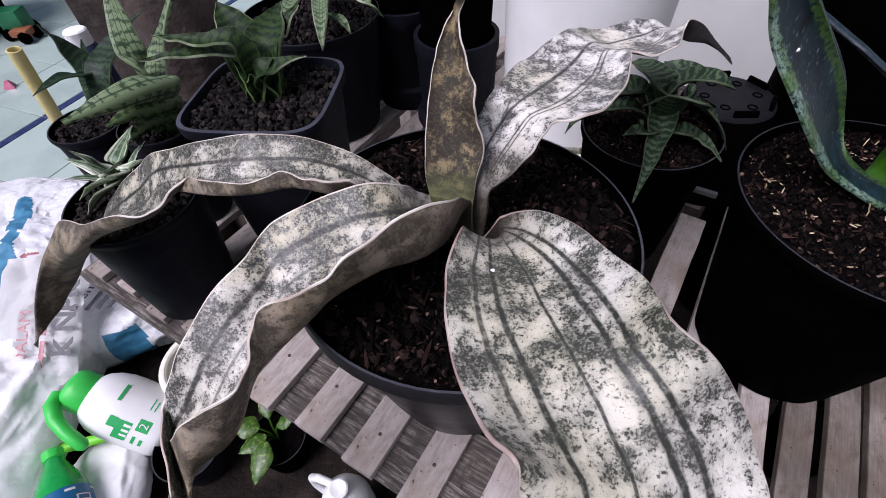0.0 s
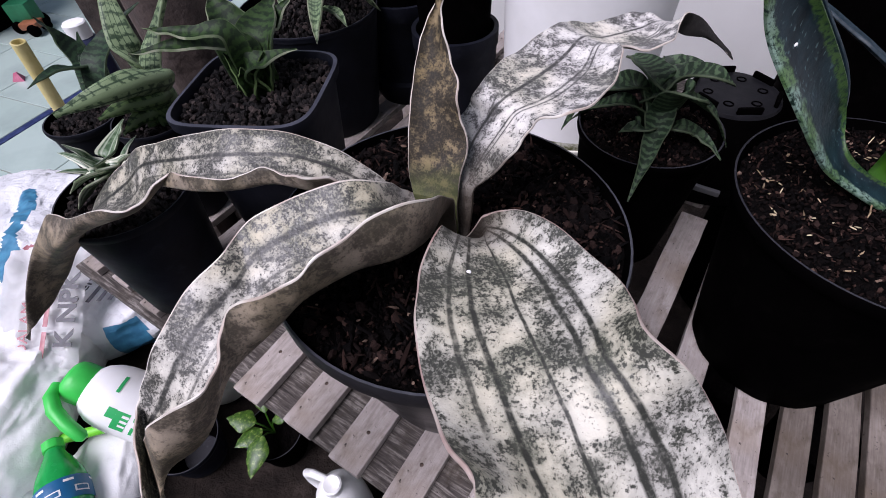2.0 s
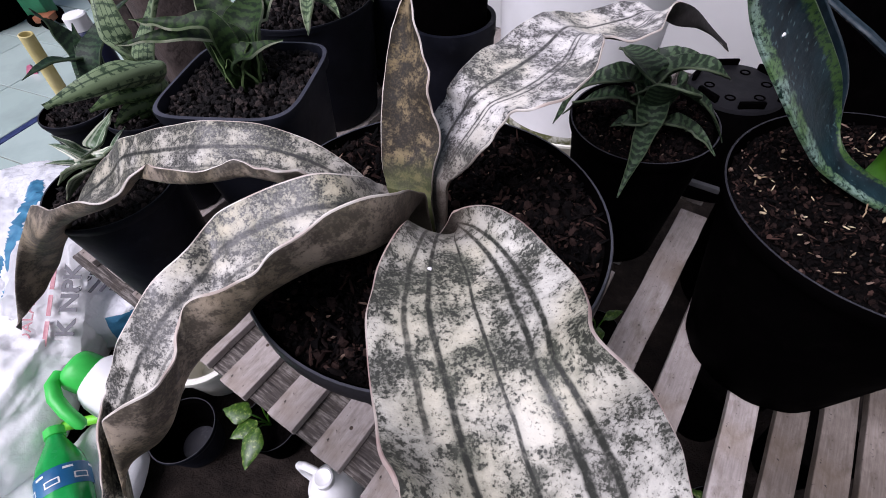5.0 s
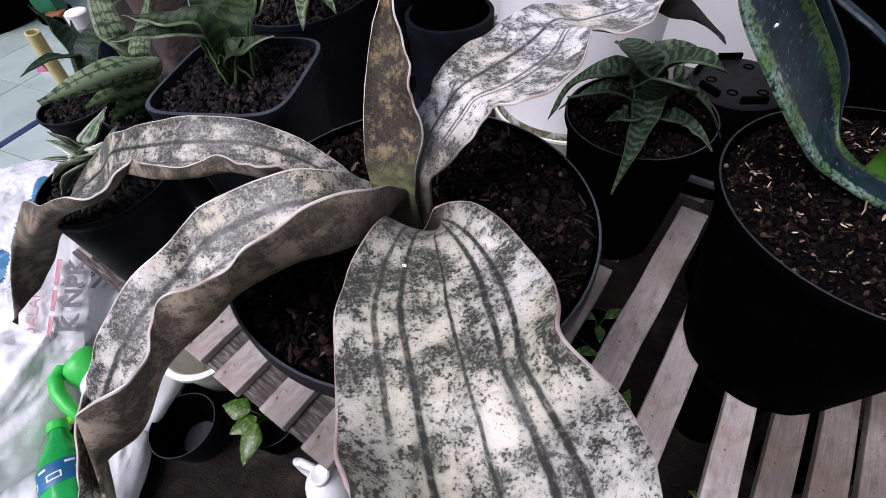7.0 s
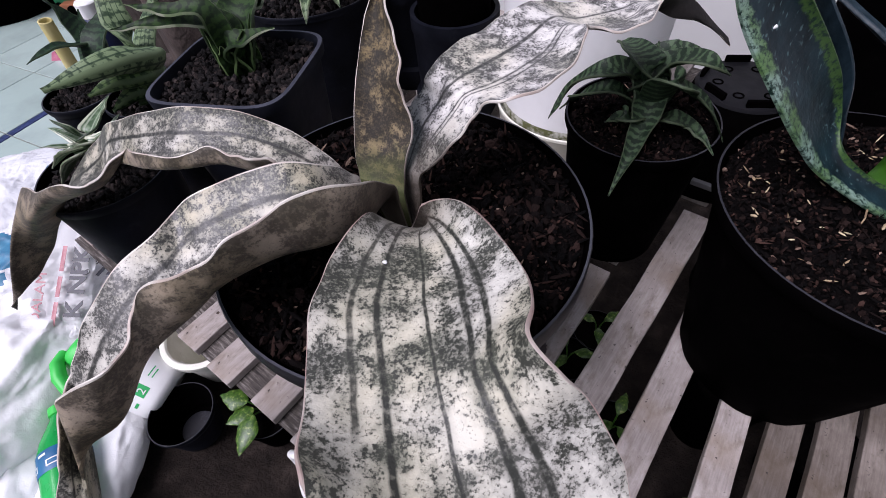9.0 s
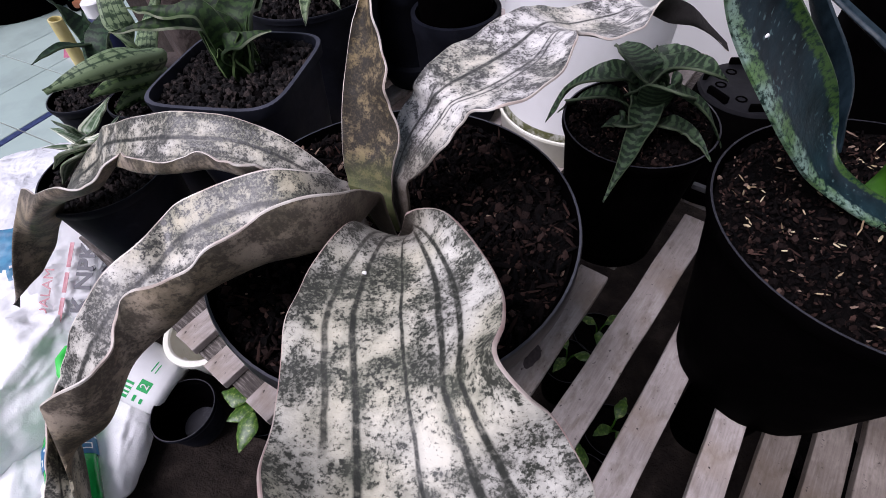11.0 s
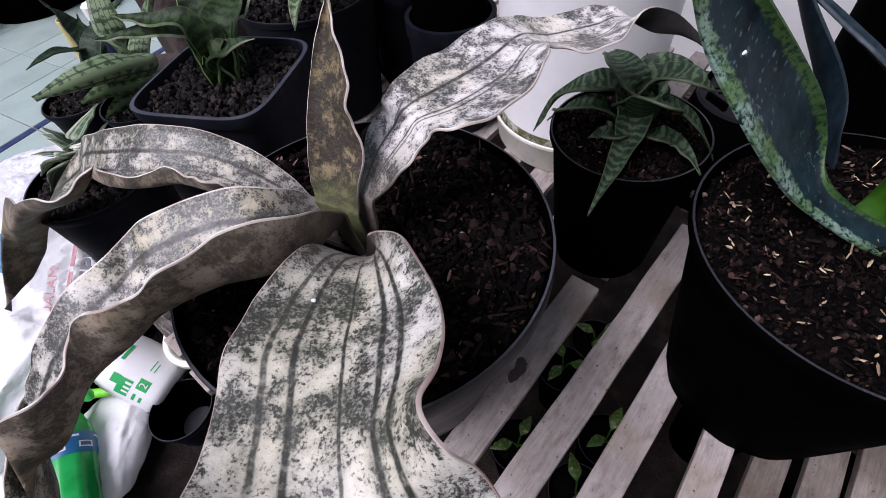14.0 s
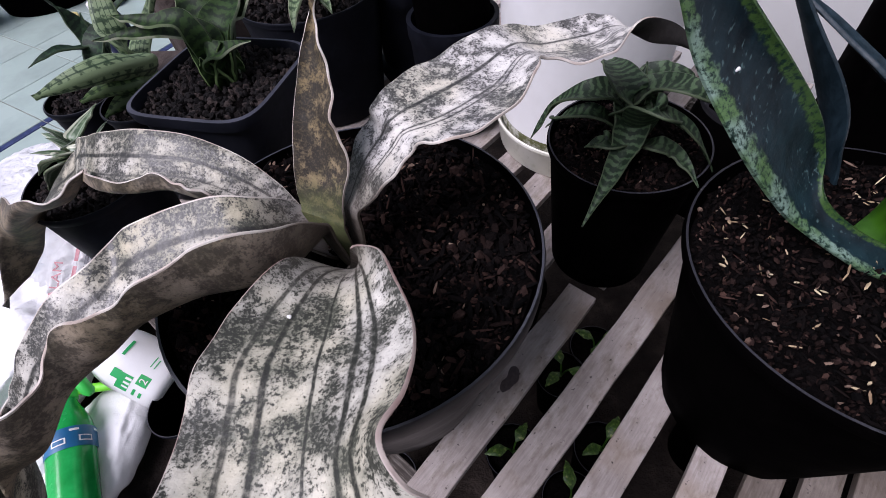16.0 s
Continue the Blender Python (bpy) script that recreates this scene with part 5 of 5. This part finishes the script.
part("tube", tube([(0.012, 0.002, 0.082), (-0.05, -0.008, 0.076), (-0.11, -0.016, 0.066), (-0.128, -0.02, 0.06)], [0.0085, 0.009, 0.0095, 0.012], 16), mat_plastic("lime_plastic", (0.12, 0.5, 0.02), (0.18, 0.6, 0.04), 0.35), wand)
part("nozzle", tube([(-0.12, -0.018, 0.062), (-0.14, -0.024, 0.056), (-0.155, -0.03, 0.052)], [0.014, 0.013, 0.008], 16), GREEN_PLASTIC, wand)


# ---- sacks ----
def lump(sx, sy, sz, seed, wrinkle=0.02, n=72, power=0.55, folds=0.0):
    """A slack, creased bag sitting on z = 0."""
    bm = bmesh.new()
    rings = []
    m = n // 2
    for i in range(m + 1):
        f = math.pi * (i / m - 0.5)
        ring = []
        for k in range(n):
            a = 2 * math.pi * k / n
            ce, se = math.cos(f), math.sin(f)
            x = sx / 2 * math.copysign(abs(ce) ** power, ce) * math.copysign(abs(math.cos(a)) ** power, math.cos(a))
            y = sy / 2 * math.copysign(abs(ce) ** power, ce) * math.copysign(abs(math.sin(a)) ** power, math.sin(a))
            z = sz / 2 * math.copysign(abs(se) ** 0.8, se)
            p = Vector((x, y, z))
            q = p * 9 + Vector((seed, seed * 2, 0))
            big = noise.noise(q * 0.6)
            ridge = 1 - abs(noise.noise(q * 1.1 + Vector((0, 0, 5)))) * 2
            fine = 1 - abs(noise.noise(q * 2.6)) * 2.4
            fine += 0.6 * (1 - abs(noise.noise(q * 5.5 + Vector((3, 1, 0)))) * 2.4)
            d = p.normalized() if p.length > 1e-6 else Vector((0, 0, 1))
            p += d * wrinkle * (1.6 * big + 0.8 * ridge + 0.35 * fine)
            if folds:
                p += d * folds * (0.5 - abs(math.sin(x * 55 + y * 9 + 2.5 * big)))
            p.z = max(p.z + sz / 2, 0.0)
            ring.append(bm.verts.new(p))
        rings.append(ring)
    for a, b in zip(rings, rings[1:]):
        for k in range(n):
            bm.faces.new((a[k], a[(k + 1) % n], b[(k + 1) % n], b[k]))
    bmesh.ops.remove_doubles(bm, verts=rings[0] + rings[-1], dist=1e-5)
    return bm


def printed(bm, inside, mats):
    """Gives the faces for which inside(centre) returns a number that material index."""
    for f in bm.faces:
        f.material_index = inside(f.calc_center_median())
    return mats


sack = thing("fertilizer_sack", (-0.955, 0.79, FLOOR), "woven white plastic fertilizer sack with blue and red print", "sack", "sacks beside the bench")
bm = lump(0.5, 0.5, 0.19, 3.0, 0.016, 340)
def back_print(c):
    """Blue band with a leaf-shaped end, a navy disc and a red mark."""
    line = [(0.05, 0.1), (0.063, 0.028), (0.074, -0.071), (0.095, -0.163), (0.135, -0.25)]
    for p, q in zip(line, line[1:]):
        d = Vector((q[0] - p[0], q[1] - p[1]))
        k = max(0.0, min(1.0, (Vector((c.x - p[0], c.y - p[1]))).dot(d) / d.length_squared))
        if math.hypot(c.x - p[0] - d.x * k, c.y - p[1] - d.y * k) < 0.017 + 0.004 * math.sin(c.y * 40):
            return 1
    if math.hypot(c.x - 0.025, c.y + 0.17) < 0.05 or math.hypot((c.x - 0.1) * 0.8, (c.y + 0.225) * 1.6) < 0.032 + 0.012 * math.sin(c.x * 160):
        return 1
    return 2 if abs(c.x - 0.125) < 0.016 and abs(c.y + 0.125) < 0.028 else 0


printed(bm, back_print, 0)
body = part("bag", bm, [SACK, PRINT_BLUE, PRINT_RED], sack)
body.rotation_euler = (0, 0, radians(12))
part("sewn_hem", tube([(-0.2 + 0.045 * k, -0.2 + 0.02 * math.sin(k * 1.1), 0.15 + 0.012 * math.sin(k * 1.9)) for k in range(10)], [0.005 + 0.002 * math.sin(k * 1.7) for k in range(10)], 8), SACK_CLEAN, sack)
fold = thing("fertilizer_sack", (-0.83, 0.42, FLOOR), "crumpled empty woven white sack", "sack", "sacks beside the bench")
part("bag", lump(0.3, 0.44, 0.15, 8.0, 0.016, 160, 0.7, 0.01), SACK_CLEAN, fold).rotation_euler = (0, 0, radians(-12))
part("hem", tube([(0.06 + 0.012 * math.sin(k * 1.3), -0.15 + 0.028 * k, 0.142 + 0.012 * math.sin(k * 2.1)) for k in range(11)], [0.004 + 0.002 * math.sin(k * 1.7) for k in range(11)], 8), SACK_CLEAN, fold)
sheet = thing("white_bag", (-0.578, 0.27, FLOOR), "bunched white plastic bag", "bag", "sacks beside the bench")
part("bag", lump(0.14, 0.25, 0.062, 21.0, 0.008, 140, 0.75, 0.009), SACK_CLEAN, sheet).rotation_euler = (0, 0, radians(6))
front_bag = thing("white_bag", (-0.78, 0.24, FLOOR), "bunched white plastic bag", "bag", "sacks beside the bench")
part("bag", lump(0.24, 0.26, 0.07, 33.0, 0.012, 110, 0.75, 0.012), SACK_CLEAN, front_bag).rotation_euler = (0, 0, radians(20))
part("hem", tube([(-0.05 + 0.025 * k, -0.09 + 0.01 * math.sin(k * 1.4), 0.068 + 0.004 * math.sin(k * 2.3)) for k in range(7)], [0.003 + 0.0012 * math.sin(k * 1.9) for k in range(7)], 8), SACK, front_bag)
part("tied_corner", tube([(0.03, 0.1, 0.03), (0.034, 0.115, 0.036), (0.04, 0.126, 0.03)], [0.014, 0.008, 0.005], 12), SACK_CLEAN, sheet)


def sign(text, size, m, mat, parent, label="", bold=0.0):
    c = bpy.data.curves.new("lettering", "FONT")
    c.body, c.size, c.extrude, c.align_x, c.offset = text, size, 0.0004, "CENTER", bold
    c.materials.append(mat)
    o = new("lettering", c)
    o.parent = parent
    o.matrix_local = m
    return tagged(o, label)


# half-empty sack beside the bench, its printed side folded forward
upright = thing("fertilizer_sack", (-0.675, 0.665, FLOOR), "half-empty woven white sack printed black and red", "sack", "sacks beside the bench")
bm = lump(0.34, 0.2, 0.14, 5.0, 0.014, 220, 0.6)
printed(bm, lambda c: 1 if c.y < -0.06 and 0.0 < c.x < 0.07 and c.x < -0.35 * (c.y + 0.0) + 0.03 and c.z < 0.12 else 0, 0)
part("bag", bm, [SACK, PRINT_BLUE], upright).rotation_euler = (0, 0, radians(15))
bm = bmesh.new()
n = 44
g = [[bm.verts.new(((i / n - 0.5) * 0.33 * (1 - 0.12 * j / n), (j / n - 0.28) * 0.17, 0.016 * noise.noise((i * 0.12, j * 0.14, 3.0)) + 0.007 * (1 - 2 * abs(noise.noise((i * 0.25, j * 0.1, 9.0)))) - 3.2 * max(0, (0.3 - j / n) * 0.17) ** 2 - 2.5 * max(0, (j / n - 0.7) * 0.17) ** 2)) for j in range(n + 1)] for i in range(n + 1)]
for i in range(n):
    for j in range(n):
        bm.faces.new((g[i][j], g[i + 1][j], g[i + 1][j + 1], g[i][j + 1]))
bmesh.ops.solidify(bm, geom=bm.faces[:], thickness=0.002)
FLAP = pose(-0.03, -0.118, -0.262 - FLOOR, 0, 0, 88) @ pose(0, 0, 0, 0, -30, 0)
part("printed_flap", bm, SACK_CLEAN, upright).matrix_local = FLAP
sign("2", 0.022, DIGIT, WHITE_PLASTIC, spray)
sign("K NPK", 0.048, FLAP @ pose(0.03, -0.048, 0.018), PRINT_BLACK, upright, bold=0.0016)
sign("NG DALAM", 0.03, FLAP @ pose(-0.03, 0.036, 0.018), PRINT_RED, upright)
for k, (x, w) in enumerate(((-0.1, 0.055), (-0.035, 0.05), (0.02, 0.04), (0.075, 0.05))):
    part("print_bar", rounded_box(w, 0.009, 0.0008, 0.0002), PRINT_RED, upright).matrix_local = FLAP @ pose(x, 0.008, 0.016)
sign("oleh :", 0.034, pose(0.012, -0.045, 0.18, -4, 0, 76), PRINT_BLACK, upright)
for k in range(3):
    part("print_bar", rounded_box(0.06 - 0.008 * k, 0.009, 0.0008, 0.0002), PRINT_BLACK, upright).matrix_local = pose(0.03 + 0.017 * k, -0.05, 0.178 - 0.003 * k, -4, 0, 76)

# ---- green drink bottle ----
soda = thing("drink_bottle", (-0.588, 0.256, FLOOR + 0.085), "green plastic drink bottle with a blue label, lying on a bag", "bottle")
LIE = pose(0, 0, 0, 0, 0, 124) @ pose(0, 0, 0, 0, 84, 0)
part("body", lathe([(0.02, -0.128), (0.03, -0.13), (0.035, -0.126), (0.037, -0.115), (0.036, -0.08), (0.0365, -0.04), (0.037, 0.0), (0.0368, 0.03), (0.033, 0.05), (0.023, 0.074), (0.015, 0.092), (0.0125, 0.1), (0.0125, 0.112), (0.002, 0.113)], 56, lambda a: 1 + 0.012 * math.cos(8 * a)), BOTTLE_GREEN, soda).matrix_local = LIE
part("label", lathe([(0.0378, -0.008), (0.0382, -0.006), (0.0382, 0.028), (0.0378, 0.03)], 48, caps=False), LABEL_BLUE, soda, "blue wrap label").matrix_local = LIE
for at in (100, 160, 220, 280):
    part("label_bar", wrapped(0.014, 0.004, at, 0.023, 0.0386), WHITE_PLASTIC, soda).matrix_local = LIE
    part("label_badge", wrapped(0.022, 0.011, at + 25, 0.006, 0.0386), WHITE_PLASTIC, soda).matrix_local = LIE
    part("label_patch", wrapped(0.017, 0.007, at + 25, 0.006, 0.0389), LABEL_BLUE, soda).matrix_local = LIE
part("cap", lathe([(0.014, 0.1), (0.0155, 0.101), (0.0155, 0.116), (0.013, 0.118), (0.002, 0.118)], 28, lambda a: 1 + 0.02 * math.cos(20 * a)), GREEN_PLASTIC, soda).matrix_local = LIE

# ---- pail and jug under the bench edge ----
pail = thing("pail", (-0.428, 0.497, FLOOR), "old cream plastic pail with a dirty rim", "pail")
part("body", lathe([(0.042, 0.0), (0.05, 0.0), (0.052, 0.004), (0.073, 0.11), (0.069, 0.11), (0.047, 0.01), (0.002, 0.01)], 56), CREAM_PLASTIC, pail)
part("rim", lathe([(0.068, 0.105), (0.077, 0.105), (0.08, 0.109), (0.08, 0.119), (0.076, 0.121), (0.07, 0.121), (0.067, 0.118), (0.068, 0.105)], 56, caps=False), CREAM_PLASTIC, pail)
jug = thing("plastic_jug", (-0.143, 0.25, FLOOR), "translucent white plastic jug with a loop handle", "jug")
part("body", lathe([(0.03, 0.0), (0.037, 0.003), (0.039, 0.02), (0.039, 0.095), (0.034, 0.118), (0.022, 0.14), (0.014, 0.148), (0.0145, 0.15), (0.0145, 0.163), (0.012, 0.165), (0.002, 0.16)], 40), WHITE_PLASTIC, jug)
part("handle", tube([(-0.014, 0.012, 0.146), (-0.034, 0.02, 0.15), (-0.047, 0.025, 0.136), (-0.049, 0.025, 0.105), (-0.037, 0.018, 0.082)], [0.006, 0.0062, 0.0066, 0.0062, 0.006], 14), WHITE_PLASTIC, jug)


# ---- small pots with variegated herbs ----
def herb(loc, r, h, leaves, label, seed):
    round_pot("plant_pot", loc, r, r * 0.75, h, "small black nursery pot on the earth", 0.008, 0.002, mats=(BLACK_POT, BLACK_RIM))
    s = thing("potting_soil", (loc[0], loc[1], loc[2] + h - 0.01), "dark potting mix", "soil", kind="stuff")
    part("soil_bed", soil_disc(r - 0.004, 0.004, seed), SOIL, s)
    p = thing("herb_plant", (loc[0], loc[1], loc[2] + h - 0.01), label, "potted plant", "herbs under the bench")
    for k, (az, ln, wd, rise, droop, out, up) in enumerate(leaves):
        a = radians(az)
        foot = (loc[0] + out * math.cos(a), loc[1] + out * math.sin(a), loc[2] + h + up)
        part("stem", tube([(0, 0, 0), (out * 0.5 * math.cos(a), out * 0.5 * math.sin(a), (up + 0.01) * 0.7), (out * math.cos(a), out * math.sin(a), up + 0.01)], 0.0014, 6), BRIGHT_GREEN, p)
        leaf("leaf", blade(foot, az, ln, wd, rise, droop, 0.25, 0, 7, 0.15), p, [WEED_LEAF, WEED_LEAF, WEED_LEAF], "", 0.0008, 3, 0.0012, 18, 7, k)


herb((-0.276, 0.36, FLOOR), 0.05, 0.085, [(170, 0.052, 0.046, 15, 30, 0.022, 0.03), (258, 0.066, 0.044, 0, 40, 0.02, 0.03), (215, 0.048, 0.042, 10, 20, 0.012, 0.025), (110, 0.05, 0.03, 30, 30, 0.02, 0.035), (20, 0.04, 0.03, 30, 20, 0.01, 0.035)], "bushy herb with green leaves flecked yellow", 1.0)
herb((-0.02, 0.27, FLOOR), 0.045, 0.08, [(230, 0.06, 0.03, 20, 40, 0.02, 0.03), (280, 0.05, 0.03, 10, 30, 0.03, 0.03), (170, 0.05, 0.03, 30, 30, 0.02, 0.02)], "bushy herb with green leaves flecked yellow", 2.0)
HERBS = [(0.172, 0.317), (0.248, 0.446), (0.306, 0.499), (0.285, 0.31), (0.262, 0.275), (0.41, 0.2), (-0.02, 0.27), (-0.128, 0.235)]
for k, (x, y, h) in enumerate([(0.172, 0.317, 0.13), (0.248, 0.446, 0.13), (0.306, 0.499, 0.13), (0.305, 0.335, 0.12), (0.257, 0.262, 0.11), (0.41, 0.2, 0.12)]):
    herb((x, y, FLOOR), 0.042, h, [(200 + 30 * k, 0.036, 0.02, 30, 70, 0.01, 0.022), (300 + 40 * k, 0.04, 0.021, 35, 70, 0.01, 0.026), (60 + 50 * k, 0.034, 0.019, 35, 70, 0.008, 0.026)], "small herb with narrow leaves flecked yellow", 3.0 + k)

# extra black pots added as filler, so the gaps between slats stay dark
rng = random.Random(8)
for u in (0.2, 0.33, 0.46, 0.59):
    for v in (-0.2, -0.07, 0.06, 0.19, 0.32):
        p = bench(u + rng.uniform(-0.012, 0.012), v + rng.uniform(-0.012, 0.012), FLOOR)
        if min((p.xy - Vector(q)).length for q in HERBS) > 0.108:
            h = rng.uniform(0.13, 0.19)
            round_pot("plant_pot", p, 0.058, 0.043, h, "black nursery pot of soil added under the bench to darken the slat gaps", 0.008, 0.002, mats=(BLACK_POT, BLACK_POT), group="pots under the bench")
            q = thing("potting_soil", (p.x, p.y, FLOOR + h - 0.012), "black potting mix", "soil", kind="stuff")
            part("soil_bed", soil_disc(0.054, 0.004, u + v), SOIL, q)

# ---- far corner ----
pole = thing("pole", (-0.97, 1.15, FLOOR + 0.004), "pale yellow plastic pole standing on the tiles", "pole")
part("shaft", lathe([(0.013, 0.0), (0.0155, 0.001), (0.0155, 0.44), (0.0135, 0.441), (0.012, 0.44), (0.012, 0.3), (0.002, 0.3)], 24), YELLOW_POST, pole).rotation_euler = (radians(3), radians(9), 0)
post = thing("timber_post", (-0.92, 1.52, FLOOR), "dark brown timber post", "post")
part("shaft", rounded_box(0.1, 0.1, 2.4, 0.006), POST, post).location = (0, 0, 1.2)
stump = thing("tree_stump", (-0.4, 0.9, FLOOR), "weathered grey-brown tree stump behind the pots", "tree stump")
part("trunk", lathe([(0.085, 0.0), (0.075, 0.1), (0.068, 0.3), (0.07, 0.5), (0.072, 0.62), (0.06, 0.64), (0.002, 0.645)], 40, lambda a: 1 + 0.06 * math.sin(3 * a) + 0.035 * math.sin(7 * a + 1)), POST, stump)
block = thing("timber_block", (-0.55, 0.87, FLOOR), "rough brown timber block behind the pots", "timber")
part("block", rounded_box(0.16, 0.16, 0.44, 0.008), POST, block).location = (0, 0, 0.22)
flask = thing("flask", (-0.54, 0.845, 0.02), "dark blue plastic bottle with a white cap", "bottle")
part("body", lathe([(0.02, 0.0), (0.024, 0.002), (0.025, 0.006), (0.025, 0.1), (0.02, 0.118), (0.016, 0.122), (0.002, 0.122)], 36), mat_plastic("navy_plastic", (0.008, 0.012, 0.045), (0.015, 0.025, 0.08), 0.35), flask)
part("cap", lathe([(0.015, 0.12), (0.018, 0.121), (0.018, 0.142), (0.016, 0.144), (0.002, 0.144)], 32, lambda a: 1 + 0.02 * math.cos(24 * a)), WHITE_PLASTIC, flask)
wedge = thing("toy_block", (-1.6, 1.8, FLOOR + 0.004), "small pink and white toy block on the tiles", "toy")
bm = bmesh.new()
bmesh.ops.create_cone(bm, segments=3, radius1=0.028, radius2=0.008, depth=0.03, cap_ends=True)
part("body", bm, PINK, wedge, smooth=False).location = (0, 0, 0.018)
far_pail = thing("pail", (-2.44, 1.97, FLOOR + 0.004), "white plastic pail standing on the tiles", "pail")
part("body", lathe([(0.1, 0.0), (0.12, 0.002), (0.14, 0.3), (0.145, 0.3), (0.145, 0.32), (0.135, 0.32), (0.115, 0.01), (0.002, 0.01)], 40), WHITE_PLASTIC, far_pail)
for x, y, r, h in ((-2.75, 2.3, 0.16, 0.3), (-2.05, 3.15, 0.15, 0.28), (-1.55, 2.75, 0.14, 0.26)):
    round_pot("plant_pot", (x, y, FLOOR + 0.004), r, r * 0.75, h, "large dark plastic planter on the tiles", 0.02, 0.006, mats=(BLACK_POT, GREY_POT))
    bush = thing("bushy_plant", (x, y, FLOOR + h), "leafy green plant in a planter", "potted plant")
    for k in range(14):
        leaf("leaf", blade((x, y, FLOOR + h), k * 137, 0.25, 0.06, 65 - 3 * k, 60, 0.3), bush, [BAND_DARK, BAND_DARK, BAND_DARK], "", 0.001, 3, 0.003, 14, 5, k)

# stand-in body added where the far left is dark; the object is unidentified
tub = thing("tub", (-2.17, 2.34, FLOOR + 0.004), "large black tub shape on the tiles, added for an unidentified dark area", "tub")
part("body", lathe([(0.2, 0.0), (0.23, 0.0), (0.235, 0.006), (0.28, 0.4), (0.275, 0.4), (0.225, 0.02), (0.002, 0.02)], 56), BLACK_POT, tub)
part("rim", lathe([(0.274, 0.39), (0.292, 0.39), (0.296, 0.4), (0.29, 0.412), (0.278, 0.412), (0.274, 0.39)], 56, caps=False), BLACK_POT, tub)
truck = thing("toy_truck", (-1.8, 2.27, FLOOR + 0.007), "small green and orange toy truck on the tiles", "toy")
part("cab", rounded_box(0.1, 0.08, 0.09, 0.01), mat_plastic("toy_green", (0.01, 0.12, 0.05), (0.02, 0.18, 0.08), 0.4), truck).location = (0.0, 0.0, 0.075)
part("bed", rounded_box(0.08, 0.07, 0.03, 0.01), mat_plastic("toy_orange", (0.22, 0.07, 0.03), (0.3, 0.11, 0.05), 0.4), truck).location = (0.04, -0.05, 0.04)
for x, y in ((-0.03, -0.045), (0.03, 0.045), (0.06, -0.085), (0.075, -0.02)):
    w = part("wheel", lathe([(0.004, -0.011), (0.02, -0.011), (0.025, -0.008), (0.025, 0.008), (0.02, 0.011), (0.004, 0.011)], 20), BLACK_POT, truck)
    w.matrix_local = pose(x, y, 0.025, 90, 0, 0)
# black body added to fill the dark background right of the upturned pot
bin_ob = thing("bin", (0.66, 0.66, FLOOR), "tall black bin shape added to fill the dark area behind the pots", "bin")
part("body", lathe([(0.09, 0.0), (0.105, 0.0), (0.108, 0.005), (0.125, 0.98), (0.12, 0.98), (0.1, 0.02), (0.002, 0.02)], 56), BLACK_POT, bin_ob)
part("rim", lathe([(0.119, 0.97), (0.13, 0.97), (0.133, 0.975), (0.133, 0.995), (0.129, 1.0), (0.12, 0.998), (0.119, 0.97)], 56, caps=False), BLACK_POT, bin_ob)

# ---- floor tiles and border, last ----
tile_mesh = mesh_of("tile", rounded_box(0.296, 0.296, 0.008, 0.0015, 1), TILE, False)
cut_mesh = mesh_of("border_tile", rounded_box(0.296, 0.03, 0.008, 0.0015, 1), BORDER, False)
inv = terrace.matrix_world.inverted()
for j in range(8):
    v = -0.47 + 0.3 * j + (0.034 if j >= 2 else 0)
    for i in range(11):
        t = new("tile", tile_mesh)
        t.parent = terrace
        t.matrix_local = inv @ Matrix.Translation(tiled(-0.6 + 0.3 * i, v, FLOOR + 0.003)) @ TILE_AXES
for i in range(11):
    t = new("border_tile", cut_mesh)
    t.parent = terrace
    t.matrix_local = inv @ Matrix.Translation(tiled(-0.6 + 0.3 * i, -0.003, FLOOR + 0.003)) @ TILE_AXES
